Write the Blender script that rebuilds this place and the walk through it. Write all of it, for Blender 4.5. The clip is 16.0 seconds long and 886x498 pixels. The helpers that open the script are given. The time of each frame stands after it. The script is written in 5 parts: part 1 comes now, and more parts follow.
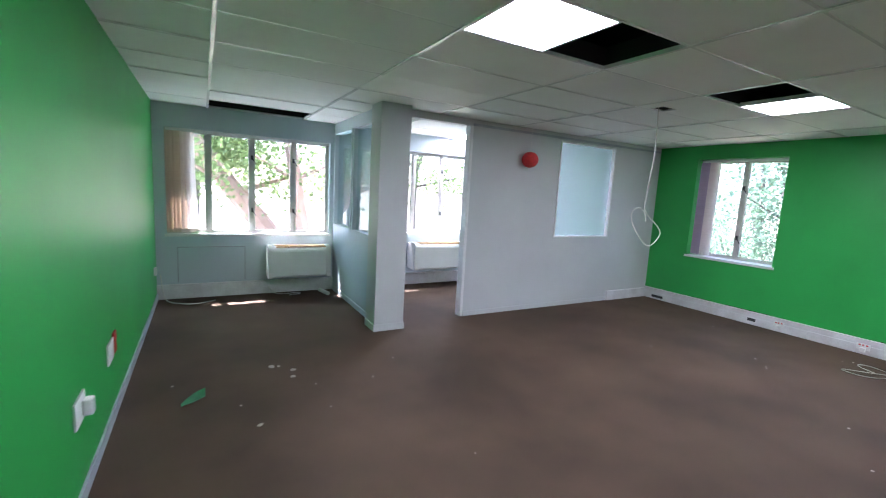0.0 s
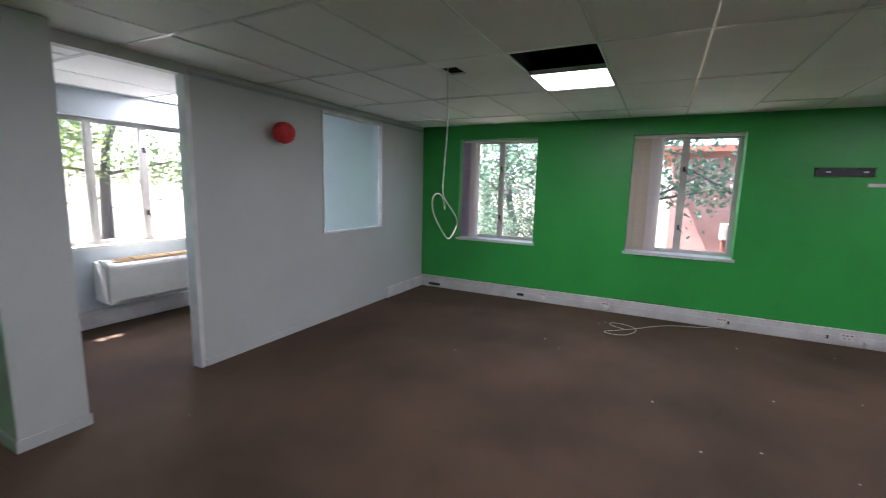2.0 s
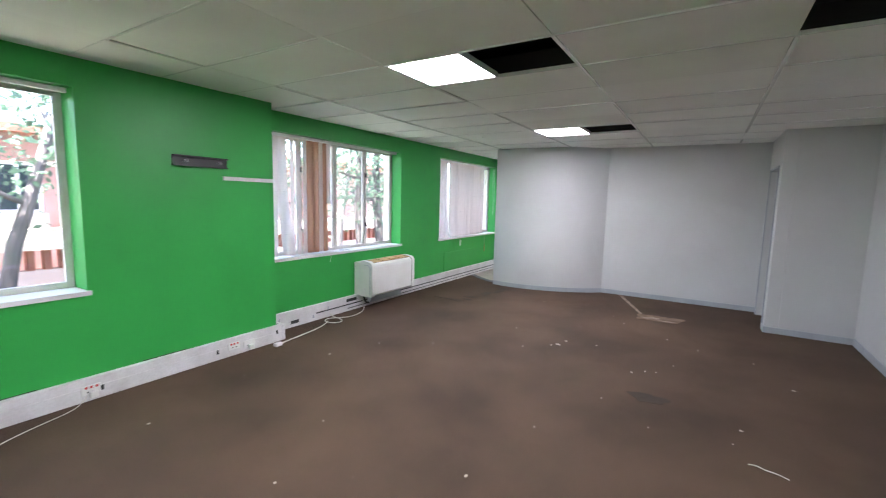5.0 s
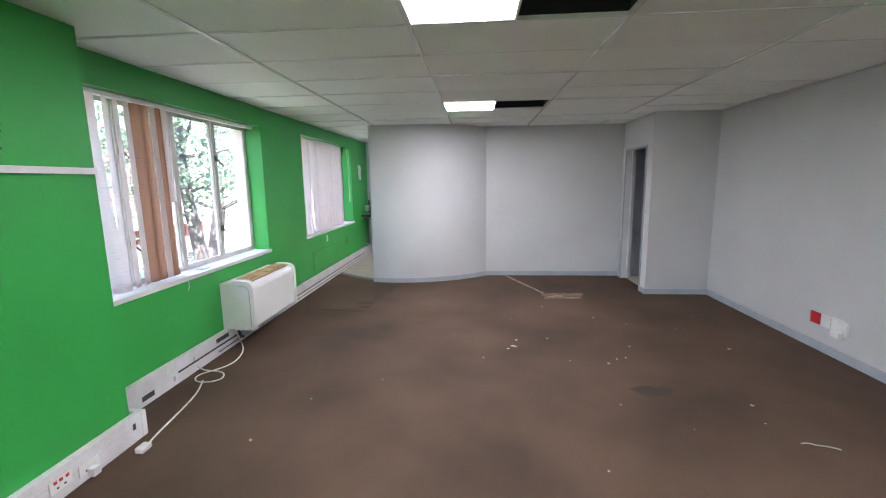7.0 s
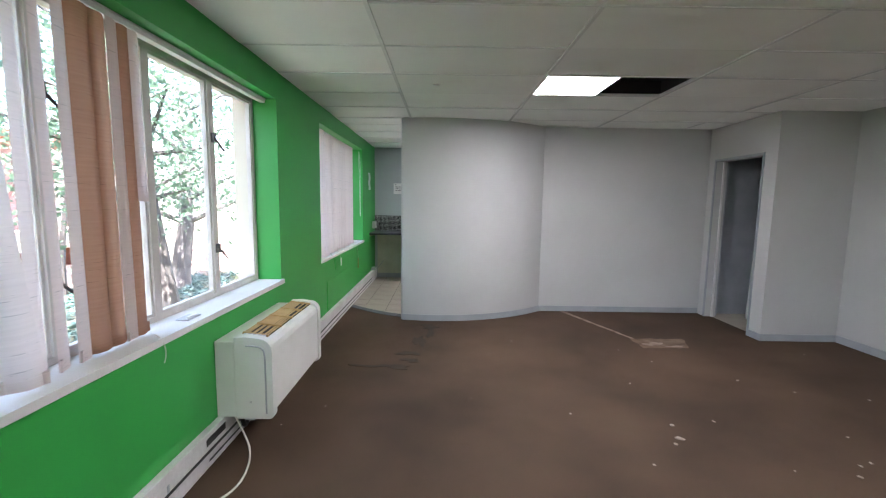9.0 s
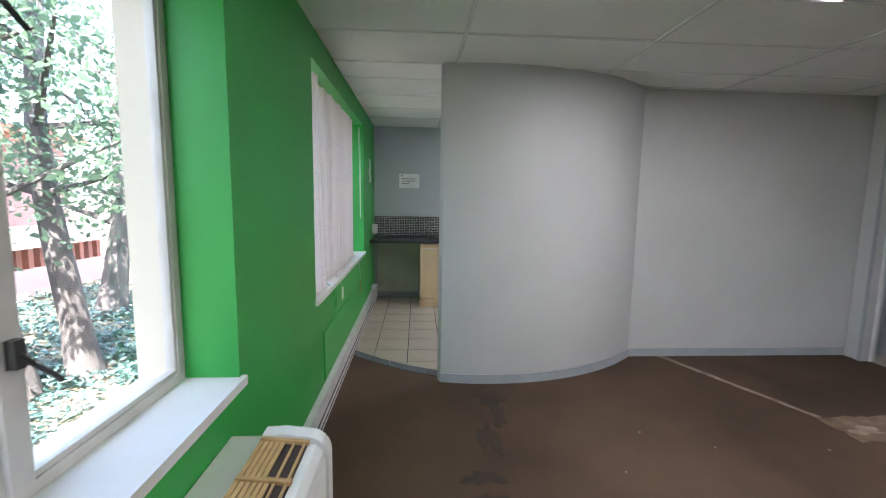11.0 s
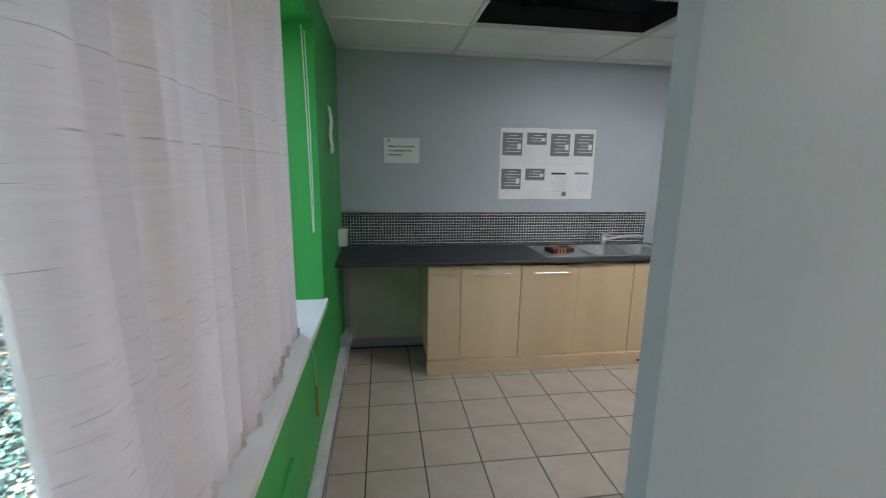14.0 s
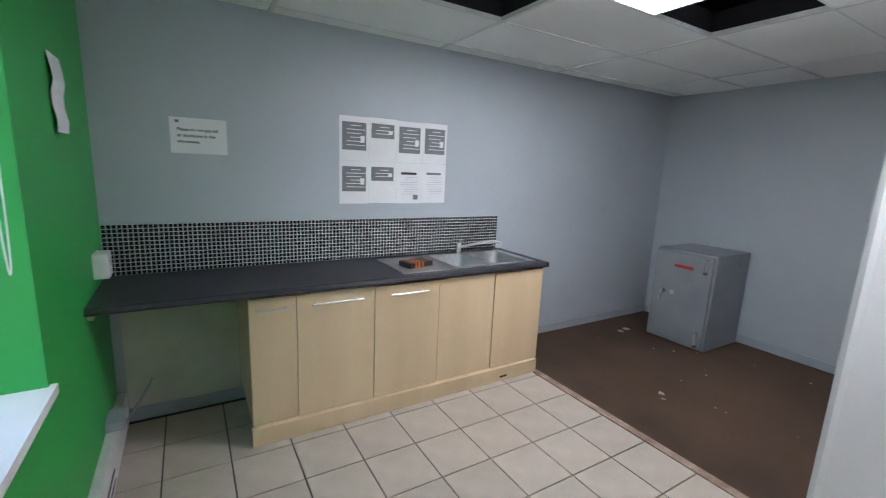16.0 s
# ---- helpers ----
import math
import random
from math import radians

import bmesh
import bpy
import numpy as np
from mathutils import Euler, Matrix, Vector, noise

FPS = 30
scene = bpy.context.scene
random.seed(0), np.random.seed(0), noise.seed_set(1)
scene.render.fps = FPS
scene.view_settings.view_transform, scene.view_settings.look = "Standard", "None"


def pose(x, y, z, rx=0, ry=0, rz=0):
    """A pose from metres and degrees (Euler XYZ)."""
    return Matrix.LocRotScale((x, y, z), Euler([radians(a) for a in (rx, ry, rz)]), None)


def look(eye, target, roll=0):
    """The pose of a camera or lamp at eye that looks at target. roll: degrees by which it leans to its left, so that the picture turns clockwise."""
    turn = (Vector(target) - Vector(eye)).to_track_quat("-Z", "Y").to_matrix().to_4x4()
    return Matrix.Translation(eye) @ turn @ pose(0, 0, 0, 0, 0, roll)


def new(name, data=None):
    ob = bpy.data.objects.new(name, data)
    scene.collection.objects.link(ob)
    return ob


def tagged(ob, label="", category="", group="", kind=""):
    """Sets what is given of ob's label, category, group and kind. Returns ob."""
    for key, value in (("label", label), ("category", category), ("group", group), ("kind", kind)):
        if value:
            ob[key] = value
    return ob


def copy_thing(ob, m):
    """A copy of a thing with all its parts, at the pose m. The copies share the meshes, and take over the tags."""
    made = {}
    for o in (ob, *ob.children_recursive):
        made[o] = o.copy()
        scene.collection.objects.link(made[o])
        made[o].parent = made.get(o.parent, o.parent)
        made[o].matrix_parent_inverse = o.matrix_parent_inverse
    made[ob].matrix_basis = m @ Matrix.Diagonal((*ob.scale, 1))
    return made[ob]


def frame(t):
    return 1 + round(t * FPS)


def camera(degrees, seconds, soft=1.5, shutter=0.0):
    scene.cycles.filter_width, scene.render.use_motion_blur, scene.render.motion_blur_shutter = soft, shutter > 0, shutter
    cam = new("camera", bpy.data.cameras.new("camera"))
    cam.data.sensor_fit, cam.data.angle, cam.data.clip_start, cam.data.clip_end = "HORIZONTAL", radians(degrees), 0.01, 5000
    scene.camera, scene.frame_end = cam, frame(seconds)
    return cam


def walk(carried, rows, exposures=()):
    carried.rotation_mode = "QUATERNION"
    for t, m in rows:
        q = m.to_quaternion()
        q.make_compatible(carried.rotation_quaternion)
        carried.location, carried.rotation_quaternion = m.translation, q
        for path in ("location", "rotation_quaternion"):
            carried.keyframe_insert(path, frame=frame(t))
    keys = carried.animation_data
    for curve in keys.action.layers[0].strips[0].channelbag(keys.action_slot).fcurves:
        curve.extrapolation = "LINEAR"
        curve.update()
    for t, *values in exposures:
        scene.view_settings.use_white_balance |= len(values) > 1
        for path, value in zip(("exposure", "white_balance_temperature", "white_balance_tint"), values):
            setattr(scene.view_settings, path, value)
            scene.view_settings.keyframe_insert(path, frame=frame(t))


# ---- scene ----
cam = camera(92.4, 16.0, soft=1.1, shutter=0.3)
PATH = [
    (0, (0.497, 0.69, 1.585), (1.479, 2.412, 1.317), 3.2),
    (0.5, (0.636, 0.997, 1.564), (1.743, 2.644, 1.31), 2.1),
    (1, (0.86, 1.299, 1.603), (2.127, 2.819, 1.316), 1.8),
    (1.5, (1.04, 1.57, 1.601), (2.573, 2.822, 1.312), 1.6),
    (2, (1.223, 1.815, 1.589), (2.986, 2.713, 1.297), 1.4),
    (2.5, (1.52, 1.982, 1.591), (3.409, 2.578, 1.312), 1.5),
    (3, (1.811, 2.166, 1.586), (3.789, 2.282, 1.314), 1.6),
    (3.5, (2.137, 2.279, 1.588), (4.071, 1.844, 1.323), 1.1),
    (4, (2.512, 2.25, 1.577), (4.256, 1.307, 1.315), 1.7),
    (4.5, (2.879, 2.309, 1.55), (4.285, 0.902, 1.336), 1.2),
    (5, (3.272, 2.28, 1.558), (4.312, 0.587, 1.326), 1.4),
    (5.2, (3.412, 2.215, 1.583), (4.357, 0.467, 1.356), 1.0),
    (7.5, (5.256, 1.499, 1.619), (5.339, -0.473, 1.294), -0.5),
    (8, (5.531, 1.095, 1.608), (5.632, -0.881, 1.318), 0.3),
    (8.5, (5.804, 0.68, 1.52), (5.913, -1.304, 1.292), 0.55),
    (9, (6.073, 0.315, 1.49), (6.073, -1.673, 1.267), 0.8),
    (9.5, (6.241, -0.181, 1.507), (6.221, -2.168, 1.273), 1.1),
    (10, (6.474, -0.647, 1.51), (6.371, -2.63, 1.27), 1.1),
    (10.2, (6.563, -0.836, 1.484), (6.405, -2.816, 1.251), 0.9),
    (12.5, (6.874, -3.112, 1.542), (6.869, -5.088, 1.231), 1.4),
    (13, (6.946, -3.559, 1.572), (6.948, -5.53, 1.232), 1.6),
    (13.5, (7.012, -3.955, 1.551), (6.991, -5.926, 1.211), 1.2),
    (14, (7.067, -4.28, 1.596), (6.782, -6.222, 1.213), 0.8),
    (14.5, (7.027, -4.595, 1.561), (6.655, -6.523, 1.181), 1.5),
    (15, (6.957, -4.753, 1.585), (6.504, -6.662, 1.196), 2.3),
    (15.5, (6.956, -4.868, 1.58), (6.205, -6.682, 1.197), 3.3),
    (16, (6.97, -4.95, 1.594), (5.953, -6.631, 1.222), 2.5),
]
EXPOSURES = [(0.0, 3.95, 5550, 23), (1.0, 3.0, 5700, 22), (1.5, 2.85, 5850, 23), (2.0, 3.2, 5950, 24), (2.6, 3.5, 6000, 22), (3.0, 3.75, 5930, 22), (3.5, 4.02, 5900, 23), (4.2, 3.95, 5900, 22), (5.0, 4.2, 6000, 22), (7.5, 4.22, 6100, 23), (8.5, 4.15, 6200, 22), (10.0, 3.5, 6150, 18), (12.5, 4.02, 6400, 18), (13.5, 3.43, 6500, 18), (14.0, 3.27, 6150, 15), (14.5, 3.4, 5950, 13), (15.2, 3.6, 6000, 16), (16.0, 3.75, 5900, 17)]
walk(cam, [(t, look(eye, target, roll)) for t, eye, target, roll in PATH], EXPOSURES)
SKY, SUN, LAMP = 0.15, 5.0, 3.8

# ---- world and sun ----
world = bpy.data.worlds.new("sky_world")
scene.world = world
world.use_nodes = True
wn = world.node_tree.nodes
sky = wn.new("ShaderNodeTexSky")
sky.sky_type, sky.sun_disc = "NISHITA", False
sky.sun_elevation, sky.sun_rotation = radians(64), radians(-14)
sky.air_density, sky.dust_density = 1.0, 2.5
wn["Background"].inputs["Strength"].default_value = SKY
world.node_tree.links.new(sky.outputs["Color"], wn["Background"].inputs["Color"])
sun = new("sun", bpy.data.lights.new("sun", "SUN"))
sun.data.energy, sun.data.angle, sun.data.color = SUN, radians(0.6), (1.0, 0.95, 0.86)
sun.matrix_world = look((30 * math.sin(radians(-14)), 30 * math.cos(radians(-14)), 61), (0, 0, 0))


# ---- materials ----
def surf(name, c1, c2=None, rough=0.6, scale=4.0, fine=0.0, fine_scale=250.0, metal=0.0, spec=0.5,
         speck=0.0, stretch=(1, 1, 1), vary=0.0, island=False, emit=0.0, slub=False):
    """A painted, woven or solid surface: two tones by a broad noise, a fine grain, a bump."""
    m = bpy.data.materials.new(name)
    m.use_nodes = True
    n, l = m.node_tree.nodes, m.node_tree.links
    b = n["Principled BSDF"]
    b.inputs["Roughness"].default_value = rough
    b.inputs["Metallic"].default_value = metal
    b.inputs["Specular IOR Level"].default_value = spec
    c2 = c2 or tuple(min(1, c * 0.88) for c in c1)
    tc = n.new("ShaderNodeTexCoord")
    mp = n.new("ShaderNodeMapping")
    mp.inputs["Scale"].default_value = stretch
    l.new(tc.outputs["Object"], mp.inputs["Vector"])
    n1 = n.new("ShaderNodeTexNoise")
    n1.inputs["Scale"].default_value, n1.inputs["Detail"].default_value = scale, 5
    l.new(mp.outputs["Vector"], n1.inputs["Vector"])
    ramp = n.new("ShaderNodeValToRGB")
    ramp.color_ramp.elements[0].position, ramp.color_ramp.elements[1].position = 0.32, 0.68
    ramp.color_ramp.elements[0].color, ramp.color_ramp.elements[1].color = (*c2, 1), (*c1, 1)
    l.new(n1.outputs["Fac"], ramp.inputs["Fac"])
    out = ramp.outputs["Color"]
    n2 = n.new("ShaderNodeTexNoise")
    n2.inputs["Scale"].default_value, n2.inputs["Detail"].default_value = fine_scale, 2
    l.new(mp.outputs["Vector"], n2.inputs["Vector"])
    if speck:
        mx = n.new("ShaderNodeMix")
        mx.data_type, mx.blend_type = "RGBA", "MULTIPLY"
        mx.inputs["Factor"].default_value = speck
        r2 = n.new("ShaderNodeValToRGB")
        r2.color_ramp.elements[0].position, r2.color_ramp.elements[1].position = 0.35, 0.65
        if slub:
            r2.color_ramp.elements[0].position, r2.color_ramp.elements[1].position = 0.293, 0.322
        r2.color_ramp.elements[0].color = (0.35, 0.35, 0.35, 1)
        l.new(n2.outputs["Fac"], r2.inputs["Fac"])
        l.new(out, mx.inputs["A"])
        l.new(r2.outputs["Color"], mx.inputs["B"])
        out = mx.outputs["Result"]
    if vary:
        src = n.new("ShaderNodeNewGeometry").outputs["Random Per Island"] if island else n.new("ShaderNodeObjectInfo").outputs["Random"]
        hs = n.new("ShaderNodeHueSaturation")
        mr = n.new("ShaderNodeMapRange")
        mr.inputs["To Min"].default_value, mr.inputs["To Max"].default_value = 1 - vary, 1 + vary
        l.new(src, mr.inputs["Value"])
        l.new(mr.outputs["Result"], hs.inputs["Value"])
        l.new(out, hs.inputs["Color"])
        out = hs.outputs["Color"]
    l.new(out, b.inputs["Base Color"])
    if fine:
        bp = n.new("ShaderNodeBump")
        bp.inputs["Strength"].default_value, bp.inputs["Distance"].default_value = fine, 0.004
        l.new(n2.outputs["Fac"], bp.inputs["Height"])
        l.new(bp.outputs["Normal"], b.inputs["Normal"])
    if emit:
        b.inputs["Emission Color"].default_value = (*c1, 1)
        b.inputs["Emission Strength"].default_value = emit
    return m


def fabric(name, col, col2, through_light, leaf=0.0):
    """Blind cloth: diffuse with light shining through, and faint slubs across."""
    m = surf(name, col, col2, 0.5, 1.5, vary=leaf, island=True) if leaf else surf(name, col, col2, 0.85, 3.0, 0.2, 9, speck=0.9, slub=True, stretch=(1, 1, 30), vary=0.07)
    n, l = m.node_tree.nodes, m.node_tree.links
    b, o = n["Principled BSDF"], n["Material Output"]
    tr = n.new("ShaderNodeBsdfTranslucent")
    tr.inputs["Color"].default_value = (*col, 1)
    mx = n.new("ShaderNodeMixShader")
    mx.inputs["Fac"].default_value = through_light
    l.new(b.outputs["BSDF"], mx.inputs[1])
    l.new(tr.outputs["BSDF"], mx.inputs[2])
    l.new(mx.outputs["Shader"], o.inputs["Surface"])
    return m


def glass(name, tint=(1, 1, 1), film=0.0, rough=0.0):
    m = bpy.data.materials.new(name)
    m.use_nodes = True
    n, l = m.node_tree.nodes, m.node_tree.links
    b, o = n["Principled BSDF"], n["Material Output"]
    n.remove(b)
    tp, gl = n.new("ShaderNodeBsdfTransparent"), n.new("ShaderNodeBsdfGlossy")
    tp.inputs["Color"].default_value = (*tint, 1)
    gl.inputs["Roughness"].default_value = rough
    lw, pw, fr = n.new("ShaderNodeLayerWeight"), n.new("ShaderNodeMath"), n.new("ShaderNodeMath")
    pw.operation, pw.inputs[1].default_value = "POWER", 5.0
    fr.operation, fr.inputs[1].default_value, fr.inputs[2].default_value = "MULTIPLY_ADD", 0.92, 0.04
    l.new(lw.outputs["Facing"], pw.inputs[0])
    l.new(pw.outputs["Value"], fr.inputs[0])
    mx = n.new("ShaderNodeMixShader")
    l.new(fr.outputs["Value"], mx.inputs["Fac"])
    l.new(tp.outputs["BSDF"], mx.inputs[1])
    l.new(gl.outputs["BSDF"], mx.inputs[2])
    last = mx.outputs["Shader"]
    if film:
        df = n.new("ShaderNodeBsdfTranslucent")
        df.inputs["Color"].default_value = (0.72, 0.82, 0.87, 1)
        dd = n.new("ShaderNodeBsdfDiffuse")
        dd.inputs["Color"].default_value = (0.72, 0.82, 0.87, 1)
        half, m2 = n.new("ShaderNodeMixShader"), n.new("ShaderNodeMixShader")
        l.new(df.outputs["BSDF"], half.inputs[1])
        l.new(dd.outputs["BSDF"], half.inputs[2])
        m2.inputs["Fac"].default_value = film
        l.new(last, m2.inputs[1])
        l.new(half.outputs["Shader"], m2.inputs[2])
        last = m2.outputs["Shader"]
    l.new(last, o.inputs["Surface"])
    return m


GREEN = surf("green_paint", (0.031, 0.375, 0.066), (0.025, 0.32, 0.055), 0.42, 1.3, 0.12, 160)
GREY = surf("grey_wall_paint", (0.565, 0.575, 0.575), (0.51, 0.52, 0.52), 0.5, 1.1, 0.12, 160)
BLUEGREY = surf("blue_grey_paint", (0.44, 0.48, 0.51), (0.40, 0.44, 0.47), 0.5, 1.1, 0.12, 160)
PALEBLUE = surf("pale_blue_grey_paint", (0.52, 0.59, 0.63), (0.47, 0.535, 0.575), 0.5, 1.1, 0.12, 160)
PLASTER = surf("white_plaster", (0.7, 0.7, 0.68), (0.6, 0.6, 0.57), 0.7, 2.0, 0.2, 120)
CREAM = surf("stained_cream_paint", (0.62, 0.62, 0.52), (0.45, 0.47, 0.36), 0.6, 2.5, 0.15, 120)
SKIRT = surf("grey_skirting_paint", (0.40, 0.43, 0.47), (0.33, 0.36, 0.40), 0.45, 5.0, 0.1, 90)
WHITE = surf("white_enamel", (0.78, 0.78, 0.78), (0.66, 0.65, 0.64), 0.35, 6.0, 0.05, 80)
TRUNK = surf("white_trunking", (0.74, 0.73, 0.74), (0.58, 0.56, 0.56), 0.35, 5.0, 0.06, 60, speck=0.12)
# broad paler mottling: dust, and some mid-room brightness put into the colour
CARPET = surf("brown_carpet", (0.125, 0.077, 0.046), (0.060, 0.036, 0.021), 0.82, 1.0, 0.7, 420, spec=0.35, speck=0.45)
STAIN = surf("carpet_dark_stain", (0.040, 0.026, 0.017), (0.058, 0.037, 0.023), 0.85, 6.0, 0.6, 420, speck=0.4)
BARE = surf("bare_screed", (0.42, 0.33, 0.27), (0.22, 0.15, 0.11), 0.85, 9.0, 0.4, 90, speck=0.3)
WORN = surf("worn_carpet_backing", (0.26, 0.18, 0.125), (0.13, 0.08, 0.05), 0.9, 7.0, 0.5, 200, speck=0.4)
TILEBOARD = surf("ceiling_board", (0.87, 0.88, 0.86), (0.81, 0.82, 0.80), 0.75, 1.6, 0.12, 200, vary=0.035, island=True)
TBAR = surf("ceiling_tee_paint", (0.90, 0.91, 0.90), (0.82, 0.83, 0.82), 0.25, 8.0)
# near-black colour that holds the shade of the unlit roof void
VOIDSHADE = surf("roof_void_shade", (0.012, 0.011, 0.016), (0.02, 0.018, 0.022), 0.9, 3.0)
STEELFRAME = surf("window_frame_paint", (0.62, 0.60, 0.56), (0.50, 0.48, 0.44), 0.4, 7.0, 0.1, 90)
BLACK = surf("black_metal", (0.02, 0.02, 0.022), (0.035, 0.035, 0.035), 0.4, 20.0)
RED = surf("red_plastic", (0.62, 0.03, 0.03), (0.5, 0.025, 0.03), 0.5, 10.0)
REDPAPER = surf("red_paper", (0.75, 0.05, 0.05), (0.6, 0.035, 0.04), 0.7, 20.0, 0.1, 90)
PLASTIC = surf("white_plastic", (0.76, 0.76, 0.74), (0.68, 0.67, 0.65), 0.3, 9.0)
CABLE = surf("white_cable_sheath", (0.72, 0.71, 0.66), (0.58, 0.56, 0.5), 0.45, 15.0)
ACWHITE = surf("unit_cream_enamel", (0.74, 0.75, 0.72), (0.66, 0.67, 0.63), 0.35, 3.0, 0.04, 60)
TAN = surf("yellowed_grille_plastic", (0.50, 0.33, 0.14), (0.38, 0.23, 0.09), 0.45, 9.0)
DARK = surf("dark_inside", (0.03, 0.022, 0.018), (0.05, 0.035, 0.028), 0.8, 9.0)
SILVER = surf("silver_panel", (0.45, 0.47, 0.5), (0.38, 0.4, 0.43), 0.35, 9.0, metal=0.3)
CHROME = surf("brushed_steel", (0.62, 0.62, 0.62), (0.52, 0.52, 0.52), 0.38, 30.0, metal=1.0)
MAPLE = surf("maple_laminate", (0.66, 0.50, 0.31), (0.58, 0.43, 0.26), 0.42, 5.0, 0.05, 120, stretch=(1, 1, 0.12), vary=0.03)
SLATETOP = surf("charcoal_laminate", (0.022, 0.024, 0.029), (0.034, 0.036, 0.042), 0.38, 60.0, 0.08, 200)
FLOORTILE = surf("cream_floor_tile", (0.46, 0.405, 0.34), (0.39, 0.34, 0.28), 0.32, 5.0, 0.05, 80, vary=0.05)
GROUT = surf("grey_grout", (0.045, 0.04, 0.036), (0.03, 0.026, 0.024), 0.9, 20.0, 0.2, 150)
SLATE = surf("blue_slate", (0.10, 0.125, 0.15), (0.06, 0.075, 0.09), 0.5, 9.0, 0.4, 50, vary=0.15)
MOSAIC = surf("black_mosaic_glass", (0.010, 0.010, 0.012), (0.018, 0.018, 0.021), 0.2, 30.0, spec=0.3, vary=0.6, island=True)
MOSAICGROUT = surf("pale_mosaic_grout", (0.78, 0.78, 0.76), (0.68, 0.68, 0.66), 0.85, 30.0)
PAPER = surf("white_paper", (0.80, 0.80, 0.80), (0.74, 0.74, 0.75), 0.7, 6.0)
PRINT = surf("grey_print", (0.16, 0.17, 0.18), (0.20, 0.21, 0.22), 0.7, 30.0)
INK = surf("black_ink", (0.04, 0.04, 0.045), None, 0.7, 30.0)
SAFEGREY = surf("safe_grey_enamel", (0.25, 0.27, 0.285), (0.21, 0.23, 0.245), 0.4, 6.0, 0.25, 160)
LEAFGREEN = surf("green_paint_flake", (0.03, 0.2, 0.07), (0.02, 0.13, 0.05), 0.6, 20.0)
CRUMB = surf("plaster_crumb", (0.5, 0.44, 0.38), (0.36, 0.30, 0.25), 0.8, 40.0)
BOXORANGE = surf("orange_card", (0.75, 0.20, 0.02), (0.6, 0.13, 0.02), 0.5, 20.0)
BOXBLACK = surf("black_card", (0.03, 0.02, 0.02), None, 0.5, 20.0)
DOORGREY = surf("grey_panel_board", (0.62, 0.63, 0.64), (0.55, 0.56, 0.57), 0.55, 3.0)
BEIGE = fabric("beige_blind_cloth", (0.66, 0.56, 0.46), (0.58, 0.48, 0.39), 0.3)
BROWN = fabric("brown_blind_cloth", (0.40, 0.22, 0.14), (0.33, 0.17, 0.105), 0.4)
IVORY = fabric("ivory_blind_cloth", (0.76, 0.68, 0.65), (0.67, 0.595, 0.565), 0.33)
MAUVE = fabric("mauve_blind_cloth", (0.46, 0.38, 0.48), (0.36, 0.30, 0.40), 0.3)
CLEAR = glass("window_glass", (0.97, 0.99, 0.98))
TINTED = glass("partition_glass", (0.84, 0.93, 0.94))
FILMED = glass("filmed_partition_glass", (0.80, 0.88, 0.94), film=0.42)
LED = surf("led_diffuser", (1.0, 0.985, 0.96), (1.0, 0.985, 0.96), 0.5, 3.0, emit=LAMP)
BARK = surf("grey_brown_bark", (0.12, 0.105, 0.10), (0.055, 0.048, 0.046), 0.9, 7.0, 0.9, 30, stretch=(1, 1, 0.3))
PALEBARK = surf("pinkish_bark", (0.44, 0.30, 0.24), (0.27, 0.18, 0.14), 0.9, 6.0, 0.8, 24, stretch=(1, 1, 0.4))
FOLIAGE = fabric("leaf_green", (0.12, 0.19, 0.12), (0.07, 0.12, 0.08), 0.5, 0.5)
# lighter copy of the leaf green, with the sun's brightness in its colour
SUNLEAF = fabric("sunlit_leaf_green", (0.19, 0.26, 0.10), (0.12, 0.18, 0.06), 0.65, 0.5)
PAVING = surf("pale_concrete_paving", (0.55, 0.53, 0.48), (0.46, 0.44, 0.40), 0.85, 1.2, 0.3, 40)
IVY = surf("ivy_green", (0.08, 0.155, 0.135), (0.045, 0.09, 0.08), 0.35, 2.5, vary=0.4, island=True)
SOIL = surf("garden_soil", (0.17, 0.145, 0.10), (0.10, 0.09, 0.06), 0.95, 1.0, 0.8, 20)
PINKWALL = surf("pink_rendered_wall", (0.62, 0.47, 0.42), (0.54, 0.39, 0.34), 0.8, 0.8, 0.3, 40)
ROOFTILE = surf("clay_roof_tile", (0.33, 0.13, 0.09), (0.25, 0.09, 0.06), 0.8, 3.0, vary=0.15)
REDWALL = surf("red_painted_brick", (0.48, 0.28, 0.25), (0.38, 0.20, 0.18), 0.85, 1.5, 0.4, 30)
PALEWALL = surf("cream_rendered_wall", (0.62, 0.55, 0.46), (0.54, 0.47, 0.39), 0.8, 0.8, 0.3, 40)
NIGHTGLASS = surf("dark_window_glass", (0.04, 0.05, 0.06), None, 0.08, 3.0)


# ---- mesh helpers ----
def box(bm, x0, x1, y0, y1, z0, z1, bevel=0.0, seg=2):
    v = [bm.verts.new(p) for p in ((x0, y0, z0), (x1, y0, z0), (x1, y1, z0), (x0, y1, z0),
                                   (x0, y0, z1), (x1, y0, z1), (x1, y1, z1), (x0, y1, z1))]
    f = [bm.faces.new([v[i] for i in q]) for q in ((3, 2, 1, 0), (4, 5, 6, 7), (0, 1, 5, 4), (1, 2, 6, 5), (2, 3, 7, 6), (3, 0, 4, 7))]
    if bevel:
        es = list({e for q in f for e in q.edges})
        bmesh.ops.bevel(bm, geom=es, offset=bevel, segments=seg, affect="EDGES", profile=0.5)
    return v


def boxes(*rows, bevel=0.0):
    bm = bmesh.new()
    for r in rows:
        box(bm, *r, bevel=bevel)
    return bm


